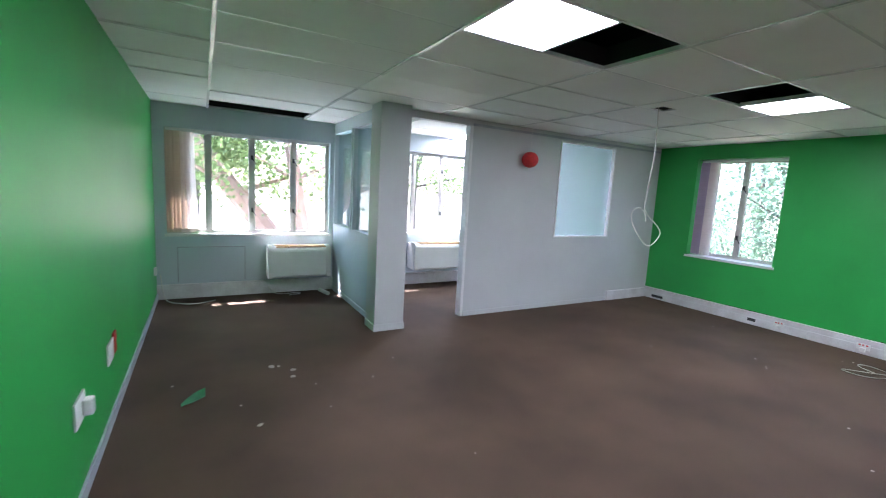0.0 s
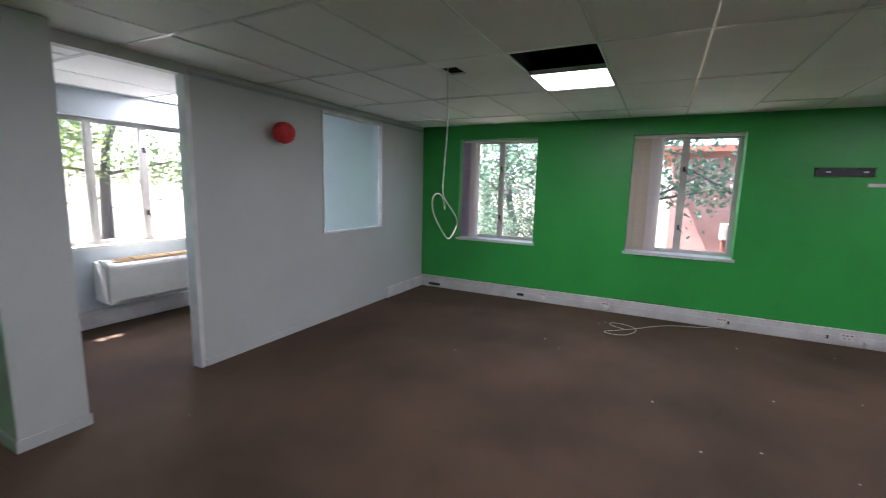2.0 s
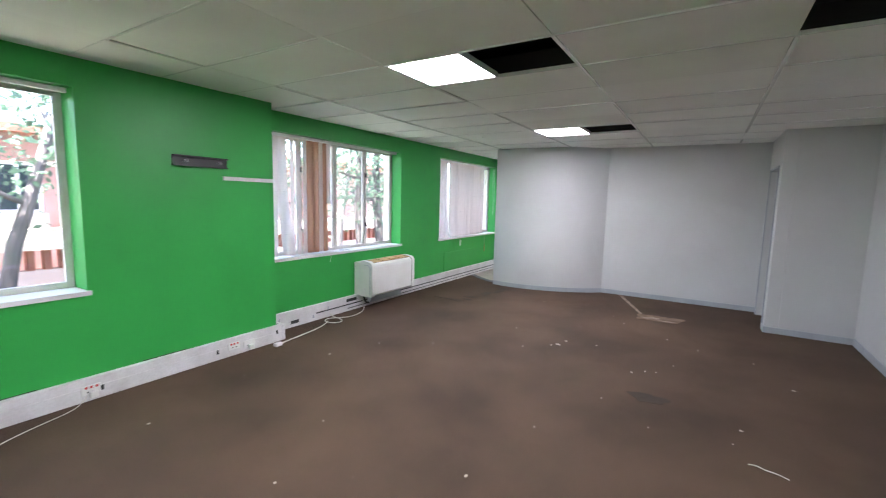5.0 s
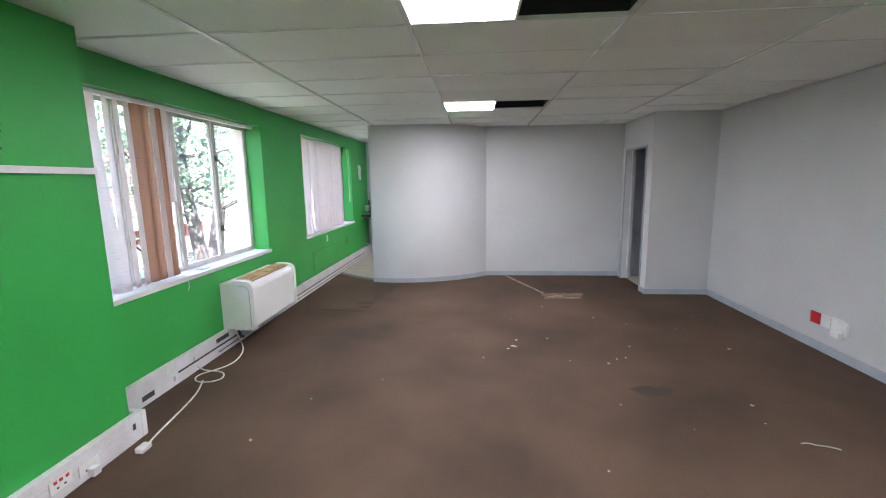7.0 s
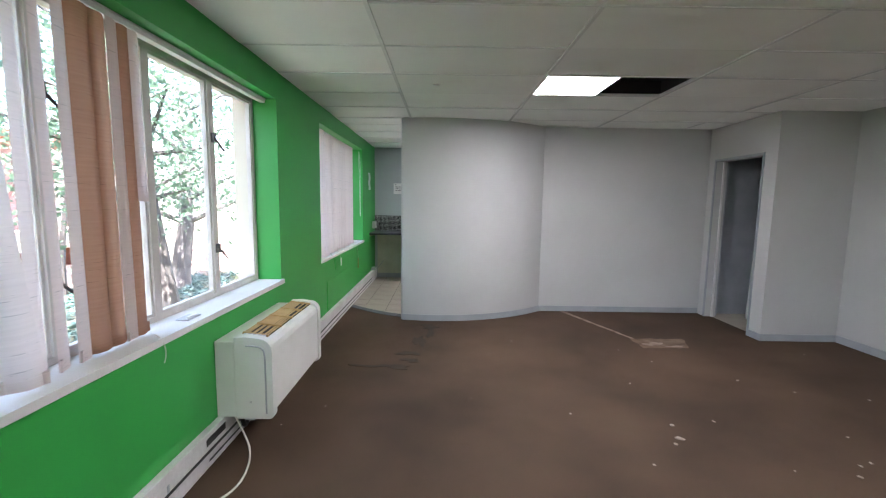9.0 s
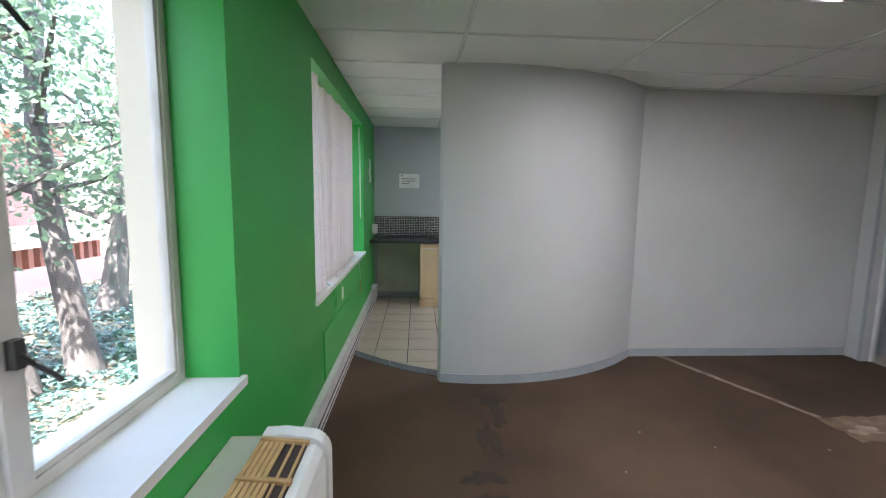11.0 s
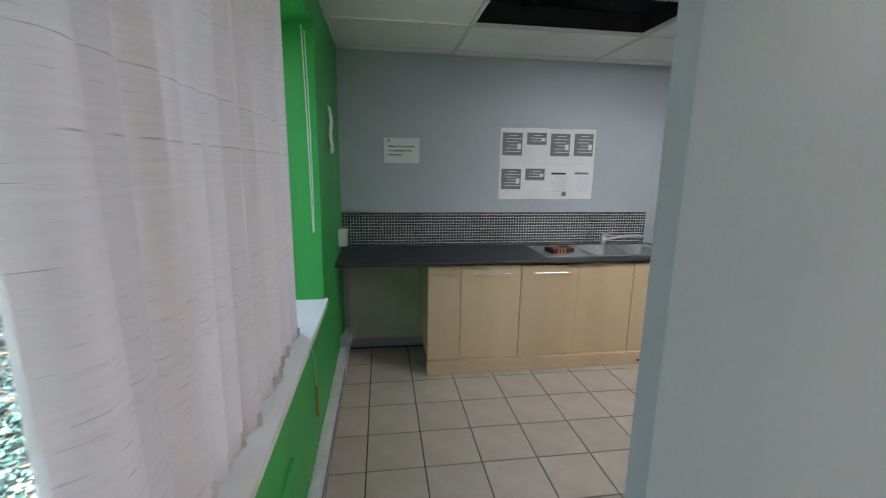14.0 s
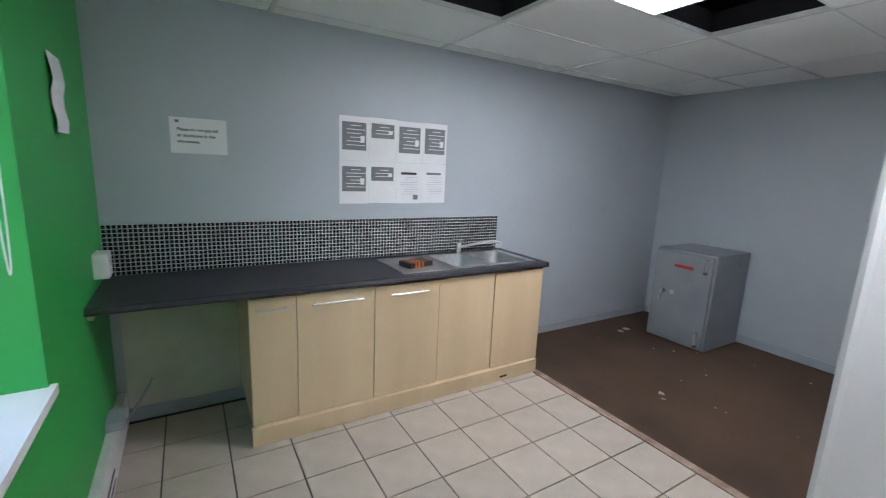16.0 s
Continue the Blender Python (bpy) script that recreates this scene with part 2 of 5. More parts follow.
def cyl(bm, p, q, r0, r1=None, n=12):
    """A rod or cone from p to q."""
    p, q = Vector(p), Vector(q)
    r1 = r0 if r1 is None else r1
    m = Matrix.Translation((p + q) / 2) @ (q - p).to_track_quat("Z", "Y").to_matrix().to_4x4()
    bmesh.ops.create_cone(bm, cap_ends=True, segments=n, radius1=r0, radius2=r1, depth=(q - p).length, matrix=m)
    return bm


def mesh_of(name, bm, material):
    me = bpy.data.meshes.new(name)
    bm.normal_update()
    bm.to_mesh(me)
    bm.free()
    me.materials.append(material)
    return me


def smooth(ob):
    for f in ob.data.polygons:
        f.use_smooth = True
    return ob


def part(name, bm, material, parent=None, label="", at=None):
    """Links a bmesh as one mesh object, under a thing or a part where one is given."""
    ob = new(name, bm if isinstance(bm, bpy.types.Mesh) else mesh_of(name, bm, material))
    if parent:
        ob.parent = parent
    if at is not None:
        ob.matrix_basis = at
    if label:
        ob["label"] = label
    return ob


def thing(name, label, category, group="", kind="", at=None):
    ob = new(name)
    ob.empty_display_size = 0.05
    if at is not None:
        ob.matrix_basis = at
    return tagged(ob, label, category, group, kind)


def struct(name, bm, material, label="", category=""):
    return tagged(part(name, bm, material), label, category, kind="structure")


def tube(name, pts, r, material, parent=None, label="", res=3):
    """A bent cable or pipe through a few points, as a mesh."""
    cu = bpy.data.curves.new(name, "CURVE")
    cu.dimensions, cu.bevel_depth, cu.bevel_resolution, cu.resolution_u = "3D", r, res, 8
    sp = cu.splines.new("NURBS")
    sp.points.add(len(pts) - 1)
    for a, p in zip(sp.points, pts):
        a.co = (*p, 1)
    sp.use_endpoint_u, sp.order_u = True, 4
    tmp = bpy.data.objects.new(name, cu)
    scene.collection.objects.link(tmp)
    me = bpy.data.meshes.new_from_object(tmp.evaluated_get(bpy.context.evaluated_depsgraph_get()))
    bpy.data.objects.remove(tmp)
    me.materials.clear()
    me.materials.append(material)
    return smooth(part(name, me, material, parent, label))


def lettering(name, text, size, material, parent, m):
    cu = bpy.data.curves.new(name, "FONT")
    cu.body, cu.size, cu.extrude, cu.offset = text, size, 0.0004, 0.0006
    tmp = bpy.data.objects.new(name, cu)
    scene.collection.objects.link(tmp)
    me = bpy.data.meshes.new_from_object(tmp.evaluated_get(bpy.context.evaluated_depsgraph_get()))
    bpy.data.objects.remove(tmp)
    me.materials.clear()
    me.materials.append(material)
    return part(name, me, material, parent, at=m)


def wall_mesh(axis, d0, d1, u0, u1, z0, z1, holes=()):
    """A wall between d0 and d1 across the axis, from u0 to u1 along it, with openings (u0, u1, z0, z1) through it."""
    us = sorted({u0, u1, *[h[0] for h in holes], *[h[1] for h in holes]})
    zs = sorted({z0, z1, *[h[2] for h in holes], *[h[3] for h in holes]})
    us, zs = [u for u in us if u0 <= u <= u1], [z for z in zs if z0 <= z <= z1]

    def full(i, j):
        if not (0 <= i < len(us) - 1 and 0 <= j < len(zs) - 1):
            return False
        u, z = (us[i] + us[i + 1]) / 2, (zs[j] + zs[j + 1]) / 2
        return not any(h[0] < u < h[1] and h[2] < z < h[3] for h in holes)
    bm = bmesh.new()
    P = (lambda u, d, z: (d, u, z)) if axis == "x" else (lambda u, d, z: (u, d, z))

    def quad(*ps):
        bm.faces.new([bm.verts.new(P(*p)) for p in ps])
    for i in range(len(us) - 1):
        for j in range(len(zs) - 1):
            if not full(i, j):
                continue
            a, b, c, e = us[i], us[i + 1], zs[j], zs[j + 1]
            for d in (d0, d1):
                quad((a, d, c), (b, d, c), (b, d, e), (a, d, e))
            if not full(i - 1, j):
                quad((a, d0, c), (a, d1, c), (a, d1, e), (a, d0, e))
            if not full(i + 1, j):
                quad((b, d0, c), (b, d1, c), (b, d1, e), (b, d0, e))
            if not full(i, j - 1):
                quad((a, d0, c), (b, d0, c), (b, d1, c), (a, d1, c))
            if not full(i, j + 1):
                quad((a, d0, e), (b, d0, e), (b, d1, e), (a, d1, e))
    bmesh.ops.remove_doubles(bm, verts=bm.verts, dist=1e-5)
    bmesh.ops.recalc_face_normals(bm, faces=bm.faces)
    return bm


def prism(pts, z0, z1):
    """An upright slab over an outline."""
    bm = bmesh.new()
    lo, hi = [bm.verts.new((x, y, z0)) for x, y in pts], [bm.verts.new((x, y, z1)) for x, y in pts]
    bm.faces.new(hi)
    bm.faces.new(lo[::-1])
    for i in range(len(pts)):
        j = (i + 1) % len(pts)
        bm.faces.new((lo[i], lo[j], hi[j], hi[i]))
    bmesh.ops.recalc_face_normals(bm, faces=bm.faces)
    return bm


# ---- walls ----
H, TOP = 2.48, 3.1
R1, R2, GL1, GL2 = 7.115, 7.40, 7.36, 7.61
W1, W2 = (3.40, 4.57, 0.82, 2.28), (1.03, 2.20, 0.82, 2.28)
W3, W4 = (-3.13, -0.65, 0.83, 2.27), (-6.70, -4.285, 0.83, 2.30)
N1, N2 = (0.09, 2.16, 0.85, 2.20), (3.05, 5.17, 0.87, 2.21)
struct("wall_east_front", wall_mesh("x", R1, 7.385, -0.58, 7.128, -0.3, TOP, [W1, W2]), GREEN, "bright green painted wall with two windows", "wall")
struct("wall_east_back", wall_mesh("x", R2, 7.635, -8.1, -0.582, -0.3, TOP, [W3, W4]), GREEN, "bright green painted wall with blinds in its windows", "wall")
struct("facade_east_front", wall_mesh("x", 7.387, 7.50, -0.58, 7.38, -0.8, TOP, [W1, W2]), PALEWALL, "cream rendered outer wall", "wall")
struct("facade_east_back", wall_mesh("x", 7.637, 7.75, -8.1, -0.582, -0.8, TOP, [W3, W4]), PALEWALL, "cream rendered outer wall", "wall")
struct("facade_return", boxes((7.39, 7.634, -0.578, -0.47, -0.8, TOP)), PALEWALL, "cream rendered outer wall", "wall")
struct("facade_north", wall_mesh("y", 7.267, 7.38, -0.2, 7.385, -0.8, TOP, [N1, N2]), PALEWALL, "cream rendered outer wall", "wall")
struct("wall_west", wall_mesh("x", -0.2, -0.035, -0.8, 7.5, -0.3, TOP), GREEN, "bright green painted side wall", "wall")
struct("wall_north", wall_mesh("y", 7.13, 7.265, -0.2, 7.385, -0.3, TOP, [N1, N2]), PALEBLUE, "pale blue grey wall under wide windows", "wall")
struct("wall_south_entry", boxes((-0.033, 1.57, -0.75, -0.6, -0.3, TOP)), GREY, "plain grey wall", "wall")
struct("wall_inner_long", boxes((1.57, 1.70, -4.27, -0.602, -0.3, TOP)), GREY, "long pale grey painted wall", "wall")
struct("wall_inner_return", boxes((1.57, 2.398, -4.40, -4.272, -0.3, TOP)), GREY, "short pale grey wall beside a doorway", "wall")
DOOR = (-5.28, -4.47, -0.3, 2.05)
struct("wall_doorway", wall_mesh("x", 2.40, 2.54, -5.44, -4.27, -0.3, TOP, [DOOR]), GREY, "pale grey wall with an open doorway", "wall")
# store walls take the darker skirting grey to paint in the room's shade
struct("wall_store_south", boxes((0.3, 2.44, -5.58, -5.442, -0.3, TOP)), SKIRT, "store wall, dim room's shade put into its dark grey", "wall")
struct("wall_back", boxes((2.442, 4.74, -5.50, -5.4565, -0.3, TOP)), GREY, "pale grey back wall", "wall")
struct("wall_store_west", boxes((0.25, 0.4, -5.44, -4.41, -0.3, TOP)), SKIRT, "store wall, dim room's shade put into its dark grey", "wall")
struct("wall_store_north", boxes((0.4, 1.57, -4.42, -4.30, -0.3, TOP)), SKIRT, "store wall, dim room's shade put into its dark grey", "wall")
struct("wall_kitchen_south", boxes((2.0, 7.40, -8.1, -7.92, -0.3, TOP)), BLUEGREY, "blue grey kitchenette wall", "wall")
struct("wall_kitchen_west", boxes((2.05, 2.275, -7.92, -5.502, -0.3, TOP)), BLUEGREY, "blue grey wall behind the safe", "wall")


def arc(r, a0, a1, n, c=(6.15, -6.915)):
    return [(c[0] + r * math.sin(a0 + (a1 - a0) * i / n), c[1] + r * math.cos(a0 + (a1 - a0) * i / n)) for i in range(n + 1)]


A0, A1 = math.asin((4.74 - 6.15) / 2.03), math.asin(0.42 / 2.03)
curve_wall = struct("wall_curved", prism(arc(2.03, A0, A1, 40) + [(6.595, -4.957)] + arc(1.965, 0.19, A0 * 0.93, 40) + [(4.742, -5.48)], -0.02, H + 0.02), GREY, "curved pale grey partition wall", "wall")
struct("skirting_curved", prism(arc(2.042, A0, A1 + 0.003, 40) + arc(2.031, A1 + 0.003, A0, 40), 0.0, 0.075), SKIRT, "grey painted skirting", "skirting")

# partition between the open office and the corner room
PW = (4.87, 6.01, 1.02, 2.38)
struct("wall_partition", wall_mesh("y", 5.20, 5.29, 3.38, 7.112, 0.0, H, [PW]), GREY, "pale grey partition wall with an inner window", "wall")
struct("pillar", boxes((2.13, 2.48, 5.0, 5.29, 0.0, H), bevel=0.004), GREY, "square pale grey pillar", "pillar")
struct("wall_partition_side", wall_mesh("x", 2.22, 2.30, 5.292, 7.128, 0.0, H, [(5.36, 6.16, 1.0, 2.34), (6.23, 7.06, 1.0, 2.34)]), PALEBLUE, "half-height partition with glass above", "wall")
struct("door_head_trim", boxes((2.482, 3.378, 5.2, 5.29, 2.40, H)), GREY, "grey trim over an open doorway", "trim")
struct("door_trim", boxes((3.362, 3.402, 5.188, 5.302, 0.0, 2.40), bevel=0.003), WHITE, "pale door jamb", "trim")
struct("partition_top_trim", boxes((3.40, 7.1, 5.185, 5.198, 2.40, 2.43), bevel=0.002), SKIRT, "thin metal trim along the partition", "trim")

for i, (a, b) in enumerate(((5.36, 6.16), (6.23, 7.06))):
    w = thing("window_%d" % (7 + i), "fixed clear glass light in the partition", "window", kind="structure")
    part("pane", boxes((2.255, 2.261, a, b, 1.0, 2.34)), TINTED, w).visible_shadow = False
    part("window_frame", boxes((2.205, 2.315, a, a + 0.025, 1.0, 2.34), (2.205, 2.315, b - 0.025, b, 1.0, 2.34),
                               (2.205, 2.315, a + 0.025, b - 0.025, 1.0, 1.02), (2.205, 2.315, a + 0.025, b - 0.025, 2.32, 2.34)), PALEBLUE, w)
w = thing("window_6", "inner partition window with pale filmed glass", "window", kind="structure")
part("pane", boxes((4.87, 6.01, 5.24, 5.246, 1.02, 2.38)), FILMED, w).visible_shadow = False
part("window_frame", boxes((4.87, 4.895, 5.19, 5.30, 1.02, 2.38), (5.985, 6.01, 5.19, 5.30, 1.02, 2.38),
                           (4.895, 5.985, 5.19, 5.30, 1.02, 1.04), (4.895, 5.985, 5.19, 5.30, 2.355, 2.38)), WHITE, w)


# ---- floors ----
struct("floor_slab", boxes((-0.3, 7.9, -8.2, 7.6, -0.4, -0.012)), GROUT, "grey floor screed", "floor")
edge = [(7.41, -5.63), (7.2, -5.45), (7.04, -5.325), (6.80, -5.18), (6.55, -5.07)]
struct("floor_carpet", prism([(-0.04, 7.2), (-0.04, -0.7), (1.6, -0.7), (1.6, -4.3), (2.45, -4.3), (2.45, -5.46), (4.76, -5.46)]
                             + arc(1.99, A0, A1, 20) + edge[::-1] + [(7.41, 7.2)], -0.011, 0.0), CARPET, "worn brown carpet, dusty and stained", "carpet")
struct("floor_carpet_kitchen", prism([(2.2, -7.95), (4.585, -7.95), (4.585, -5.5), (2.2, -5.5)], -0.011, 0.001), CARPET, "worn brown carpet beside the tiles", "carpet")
struct("carpet_edge_strip", boxes((4.586, 4.643, -7.34, -5.5, -0.011, 0.005), bevel=0.002), BARE, "frayed carpet edge strip", "trim")
struct("floor_store", boxes((0.4, 2.45, -5.44, -4.41, -0.011, -0.002)), FLOORTILE, "pale tiled floor behind the doorway", "floor")


# ---- ceiling ----
XE = [-0.035, 0.57, 1.76, 2.93, 4.08, 5.28, 6.48, 7.40]
YE = [-7.92, -7.77, -7.17, -6.58, -5.98, -5.38, -4.95] + [-4.95 + 0.6 * k for k in range(1, 21)] + [7.13]
VOIDS = [(0.57, 1.76, 6.45, 7.05), (1.76, 2.93, -0.75, -0.15), (1.76, 2.93, 2.25, 2.85), (4.08, 5.28, 2.25, 2.85), (4.08, 5.28, -0.75, -0.15),
         (4.08, 5.28, -3.75, -3.15), (5.28, 6.48, -7.17, -6.58), (5.28, 6.48, -6.58, -5.98), (4.08, 5.28, -6.58, -5.98), (4.08, 5.28, 6.45, 7.05)]
SMALL = [(4.26, 4.46, 3.29, 3.43), (6.12, 6.18, -3.50, -3.44)]
rc = random.Random(4)
bm = bmesh.new()
for i in range(len(XE) - 1):
    for j in range(len(YE) - 1):
        a, b, c, d = XE[i], XE[i + 1], YE[j], YE[j + 1]
        xm, ym = (a + b) / 2, (c + d) / 2
        if any(v[0] < xm < v[1] and v[2] < ym < v[3] for v in VOIDS):
            continue
        g, t = 0.003, rc.uniform(0.001, 0.007)
        cut = [s for s in SMALL if a < (s[0] + s[1]) / 2 < b and c < (s[2] + s[3]) / 2 < d]
        if cut:
            s = cut[0]
            box(bm, a + g, s[0], c + g, d - g, H + t, H + t + 0.014)
            box(bm, s[1], b - g, c + g, d - g, H + t, H + t + 0.014)
            box(bm, s[0], s[1], c + g, s[2], H + t, H + t + 0.014)
            if s[3] < d - g:
                box(bm, s[0], s[1], s[3], d - g, H + t, H + t + 0.014)
            continue
        v = box(bm, a + g, b - g, c + g, d - g, H + t, H + t + 0.014)
        for q in v:
            q.co.z += rc.uniform(-0.0025, 0.0025)
struct("ceiling", bm, TILEBOARD, "suspended ceiling of large off-white boards, some missing", "ceiling")
bm = bmesh.new()
for x in XE[1:-1]:
    for c, d in zip(YE, YE[1:]):
        if rc.random() < 0.8:
            box(bm, x - 0.012, x + 0.012, c, d, H - 0.004, H + 0.022)
for y in YE[1:-1]:
    for a, b in zip(XE, XE[1:]):
        box(bm, a + 0.013, b - 0.013, y - 0.007, y + 0.007, H - rc.choice((0.003, 0.003, -0.004)), H + 0.02)
struct("ceiling_grid", bm, TBAR, "white metal ceiling tees", "ceiling grid")
# roof underside, its darkness in the void carried by the colour
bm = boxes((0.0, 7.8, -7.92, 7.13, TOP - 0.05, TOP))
struct("roof_deck", bm, VOIDSHADE, "underside of the roof, void shade in its colour", "roof")
# unseen roof; north overhang is sized to trim the sun patch indoors
struct("roof_slab", boxes((-0.5, 8.1, -8.4, 8.08, TOP + 0.002, TOP + 0.25)), PLASTER, "unseen flat roof slab, north overhang shaped to block sun", "roof")


# added near-black sides that paint the shade inside a missing board's opening
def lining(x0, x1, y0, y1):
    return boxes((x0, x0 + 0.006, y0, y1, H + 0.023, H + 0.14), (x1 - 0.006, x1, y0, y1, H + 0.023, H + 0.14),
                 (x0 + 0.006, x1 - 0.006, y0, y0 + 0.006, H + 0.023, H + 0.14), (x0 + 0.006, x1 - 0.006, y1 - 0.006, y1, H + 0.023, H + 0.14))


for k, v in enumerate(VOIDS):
    struct("opening_shade_lining", lining(*v), VOIDSHADE, "added near-black lining, shade where a ceiling board is missing", "ceiling opening")


def ceiling_light(x, y):
    """A square flat LED panel laid in the ceiling."""
    t = thing("ceiling_light", "square white LED panel glowing in the ceiling", "ceiling light", "LED panels", at=pose(x, y, H))
    part("frame", boxes((-0.298, -0.281, -0.298, 0.298, -0.002, 0.02), (0.281, 0.298, -0.298, 0.298, -0.002, 0.02),
                        (-0.281, 0.281, -0.298, -0.281, -0.002, 0.02), (-0.281, 0.281, 0.281, 0.298, -0.002, 0.02)), WHITE, t)
    part("diffuser", boxes((-0.281, 0.281, -0.281, 0.281, 0.002, 0.006)), LED, t)
    part("housing", boxes((-0.296, 0.296, -0.296, 0.296, 0.021, 0.034)), WHITE, t)
    return t


first = ceiling_light(2.06, 2.55)
for x, y in ((4.98, 2.55), (4.98, -0.45), (4.98, -3.45), (4.98, -6.28), (4.38, 6.75)):
    copy_thing(first, pose(x, y, H))


# ---- windows ----
def window(number, axis, plane, glass_d, u0, u1, z0, z1, mullions, label, reveal, latch=()):
    """A painted steel window in an opening: frame, mullions, panes, sill, latches. d runs from the room outwards."""
    def bx(bm, ua, ub, da, db, za, zb):
        if axis == "x":
            box(bm, da, db, ua, ub, za, zb)
        else:
            box(bm, ua, ub, da, db, za, zb)
    w = thing("window_%d" % number, label, "window", kind="structure")
    g, t = glass_d, 0.022
    bm = bmesh.new()
    bx(bm, u0, u0 + 0.035, g - t, g + t, z0, z1)
    bx(bm, u1 - 0.035, u1, g - t, g + t, z0, z1)
    bx(bm, u0 + 0.035, u1 - 0.035, g - t, g + t, z0, z0 + 0.035)
    bx(bm, u0 + 0.035, u1 - 0.035, g - t, g + t, z1 - 0.035, z1)
    part("window_frame", bm, STEELFRAME, w)
    mullions = sorted(mullions)
    edges = [u0 + 0.035] + list(mullions) + [u1 - 0.035]
    for m in mullions:
        bm = bmesh.new()
        bx(bm, m - 0.027, m + 0.027, g - t - 0.006, g + t, z0 + 0.035, z1 - 0.035)
        part("mullion", bm, STEELFRAME, w)
    for k, (a, b) in enumerate(zip(edges, edges[1:])):
        a2, b2 = a + (0.027 if k else 0), b - (0.027 if k < len(mullions) else 0)
        bm = bmesh.new()
        bx(bm, a2, b2, g, g + 0.004, z0 + 0.035, z1 - 0.035)
        part("pane", bm, CLEAR, w).visible_shadow = False
        bm = bmesh.new()
        for (ua, ub, za, zb) in ((a2, a2 + 0.014, z0 + 0.035, z1 - 0.035), (b2 - 0.014, b2, z0 + 0.035, z1 - 0.035),
                                 (a2 + 0.014, b2 - 0.014, z0 + 0.035, z0 + 0.05), (a2 + 0.014, b2 - 0.014, z1 - 0.05, z1 - 0.035)):
            bx(bm, ua, ub, g - 0.016, g + 0.012, za, zb)
        part("sash", bm, STEELFRAME, w)
    bm = bmesh.new()
    bx(bm, u0 - 0.022, u1 + 0.022, plane - 0.02, plane - 0.001, z0 - 0.03, z0 + 0.004)
    bx(bm, u0 + 0.001, u1 - 0.001, plane - 0.001, g - t, z0 - 0.012, z0 + 0.004)
    part("window_sill", bm, PLASTER, w, "white painted sill, dusty")
    for m in latch:
        for z in (z0 + 0.30, z0 + 1.02):
            bm = bmesh.new()
            if axis == "x":
                box(bm, g - 0.05, g - 0.028, m - 0.012, m + 0.012, z, z + 0.06)
                cyl(bm, (g - 0.045, m, z + 0.03), (g - 0.075, m - 0.06, z - 0.05), 0.007, 0.006, 8)
            else:
                box(bm, m - 0.012, m + 0.012, g - 0.05, g - 0.028, z, z + 0.06)
                cyl(bm, (m, g - 0.045, z + 0.03), (m + 0.05, g - 0.07, z - 0.05), 0.007, 0.006, 8)
            part("latch", bm, BLACK, w, "black window latch")
    return w


window(1, "x", R1, GL1, *W1, [3.98], "two-light window in the green wall", GREEN, [3.98])
window(2, "x", R1, GL1, *W2, [1.61], "two-light window with a drawn-back blind", GREEN, [1.61])
window(3, "x", R2, GL2, *W3, [-1.31, -1.90, -2.50], "wide four-light window over the wall unit", GREEN, [-1.31, -2.50])
window(4, "x", R2, GL2, *W4, [-5.0, -5.56, -6.13], "wide window behind a closed blind", GREEN)
window(5, "y", 7.13, 7.24, *N1, [0.57, 1.10, 1.65], "wide four-light window facing trees", GREY, [1.10, 1.65])
window(9, "y", 7.13, 7.24, *N2, [3.58, 4.11, 4.64], "wide four-light window in the corner room", GREY, [4.11])


# ---- vertical blinds ----
def slat_mesh(width, length, weight=True, lean=0.0, bow=0.026):
    """One hanging fabric vane, slightly curved, with its weighted hem."""
    bm = bmesh.new()
    rows, cols = 8, 5
    grid = []
    for r in range(rows + 1):
        t = r / rows
        grid.append([bm.verts.new(((c / (cols - 1) - 0.5) * width + lean * t * t, bow * math.sin(math.pi * c / (cols - 1)) * (1 + 0.25 * t), -length * t)) for c in range(cols)])
    for r in range(rows):
        for c in range(cols - 1):
            bm.faces.new((grid[r][c], grid[r][c + 1], grid[r + 1][c + 1], grid[r + 1][c]))
    return bm


def blind(label, axis, d, z1, length, u0, u1, slats, width=0.125):
    """A headrail with hanging vanes: each (u, turn in degrees, material, lean, shorter by)."""
    t = thing("vertical_blind", label, "blind", "vertical blinds")
    if axis == "x":
        part("headrail", boxes((d - 0.02, d + 0.02, u0, u1, z1 - 0.035, z1 - 0.004), (d - 0.026, d - 0.02, u0, u1, z1 - 0.012, z1 - 0.004)), WHITE, t)
    else:
        part("headrail", boxes((u0, u1, d - 0.02, d + 0.02, z1 - 0.035, z1 - 0.004), (u0, u1, d - 0.026, d - 0.02, z1 - 0.012, z1 - 0.004)), WHITE, t)
    for k, (u, turn, mat, lean, short, *off) in enumerate(slats):
        at = pose(d + sum(off), u, z1 - 0.04, 0, 0, 90 + turn) if axis == "x" else pose(u, d, z1 - 0.04, 0, 0, turn)
        me = mesh_of("vane", slat_mesh(width, length - short, lean=lean), mat)
        s = smooth(part("vane", me, mat, t, at=at))
        part("hem", boxes((-width / 2 + lean, width / 2 + lean, 0.004, 0.012, -length + short, -length + short + 0.045)), mat, s)
    return t


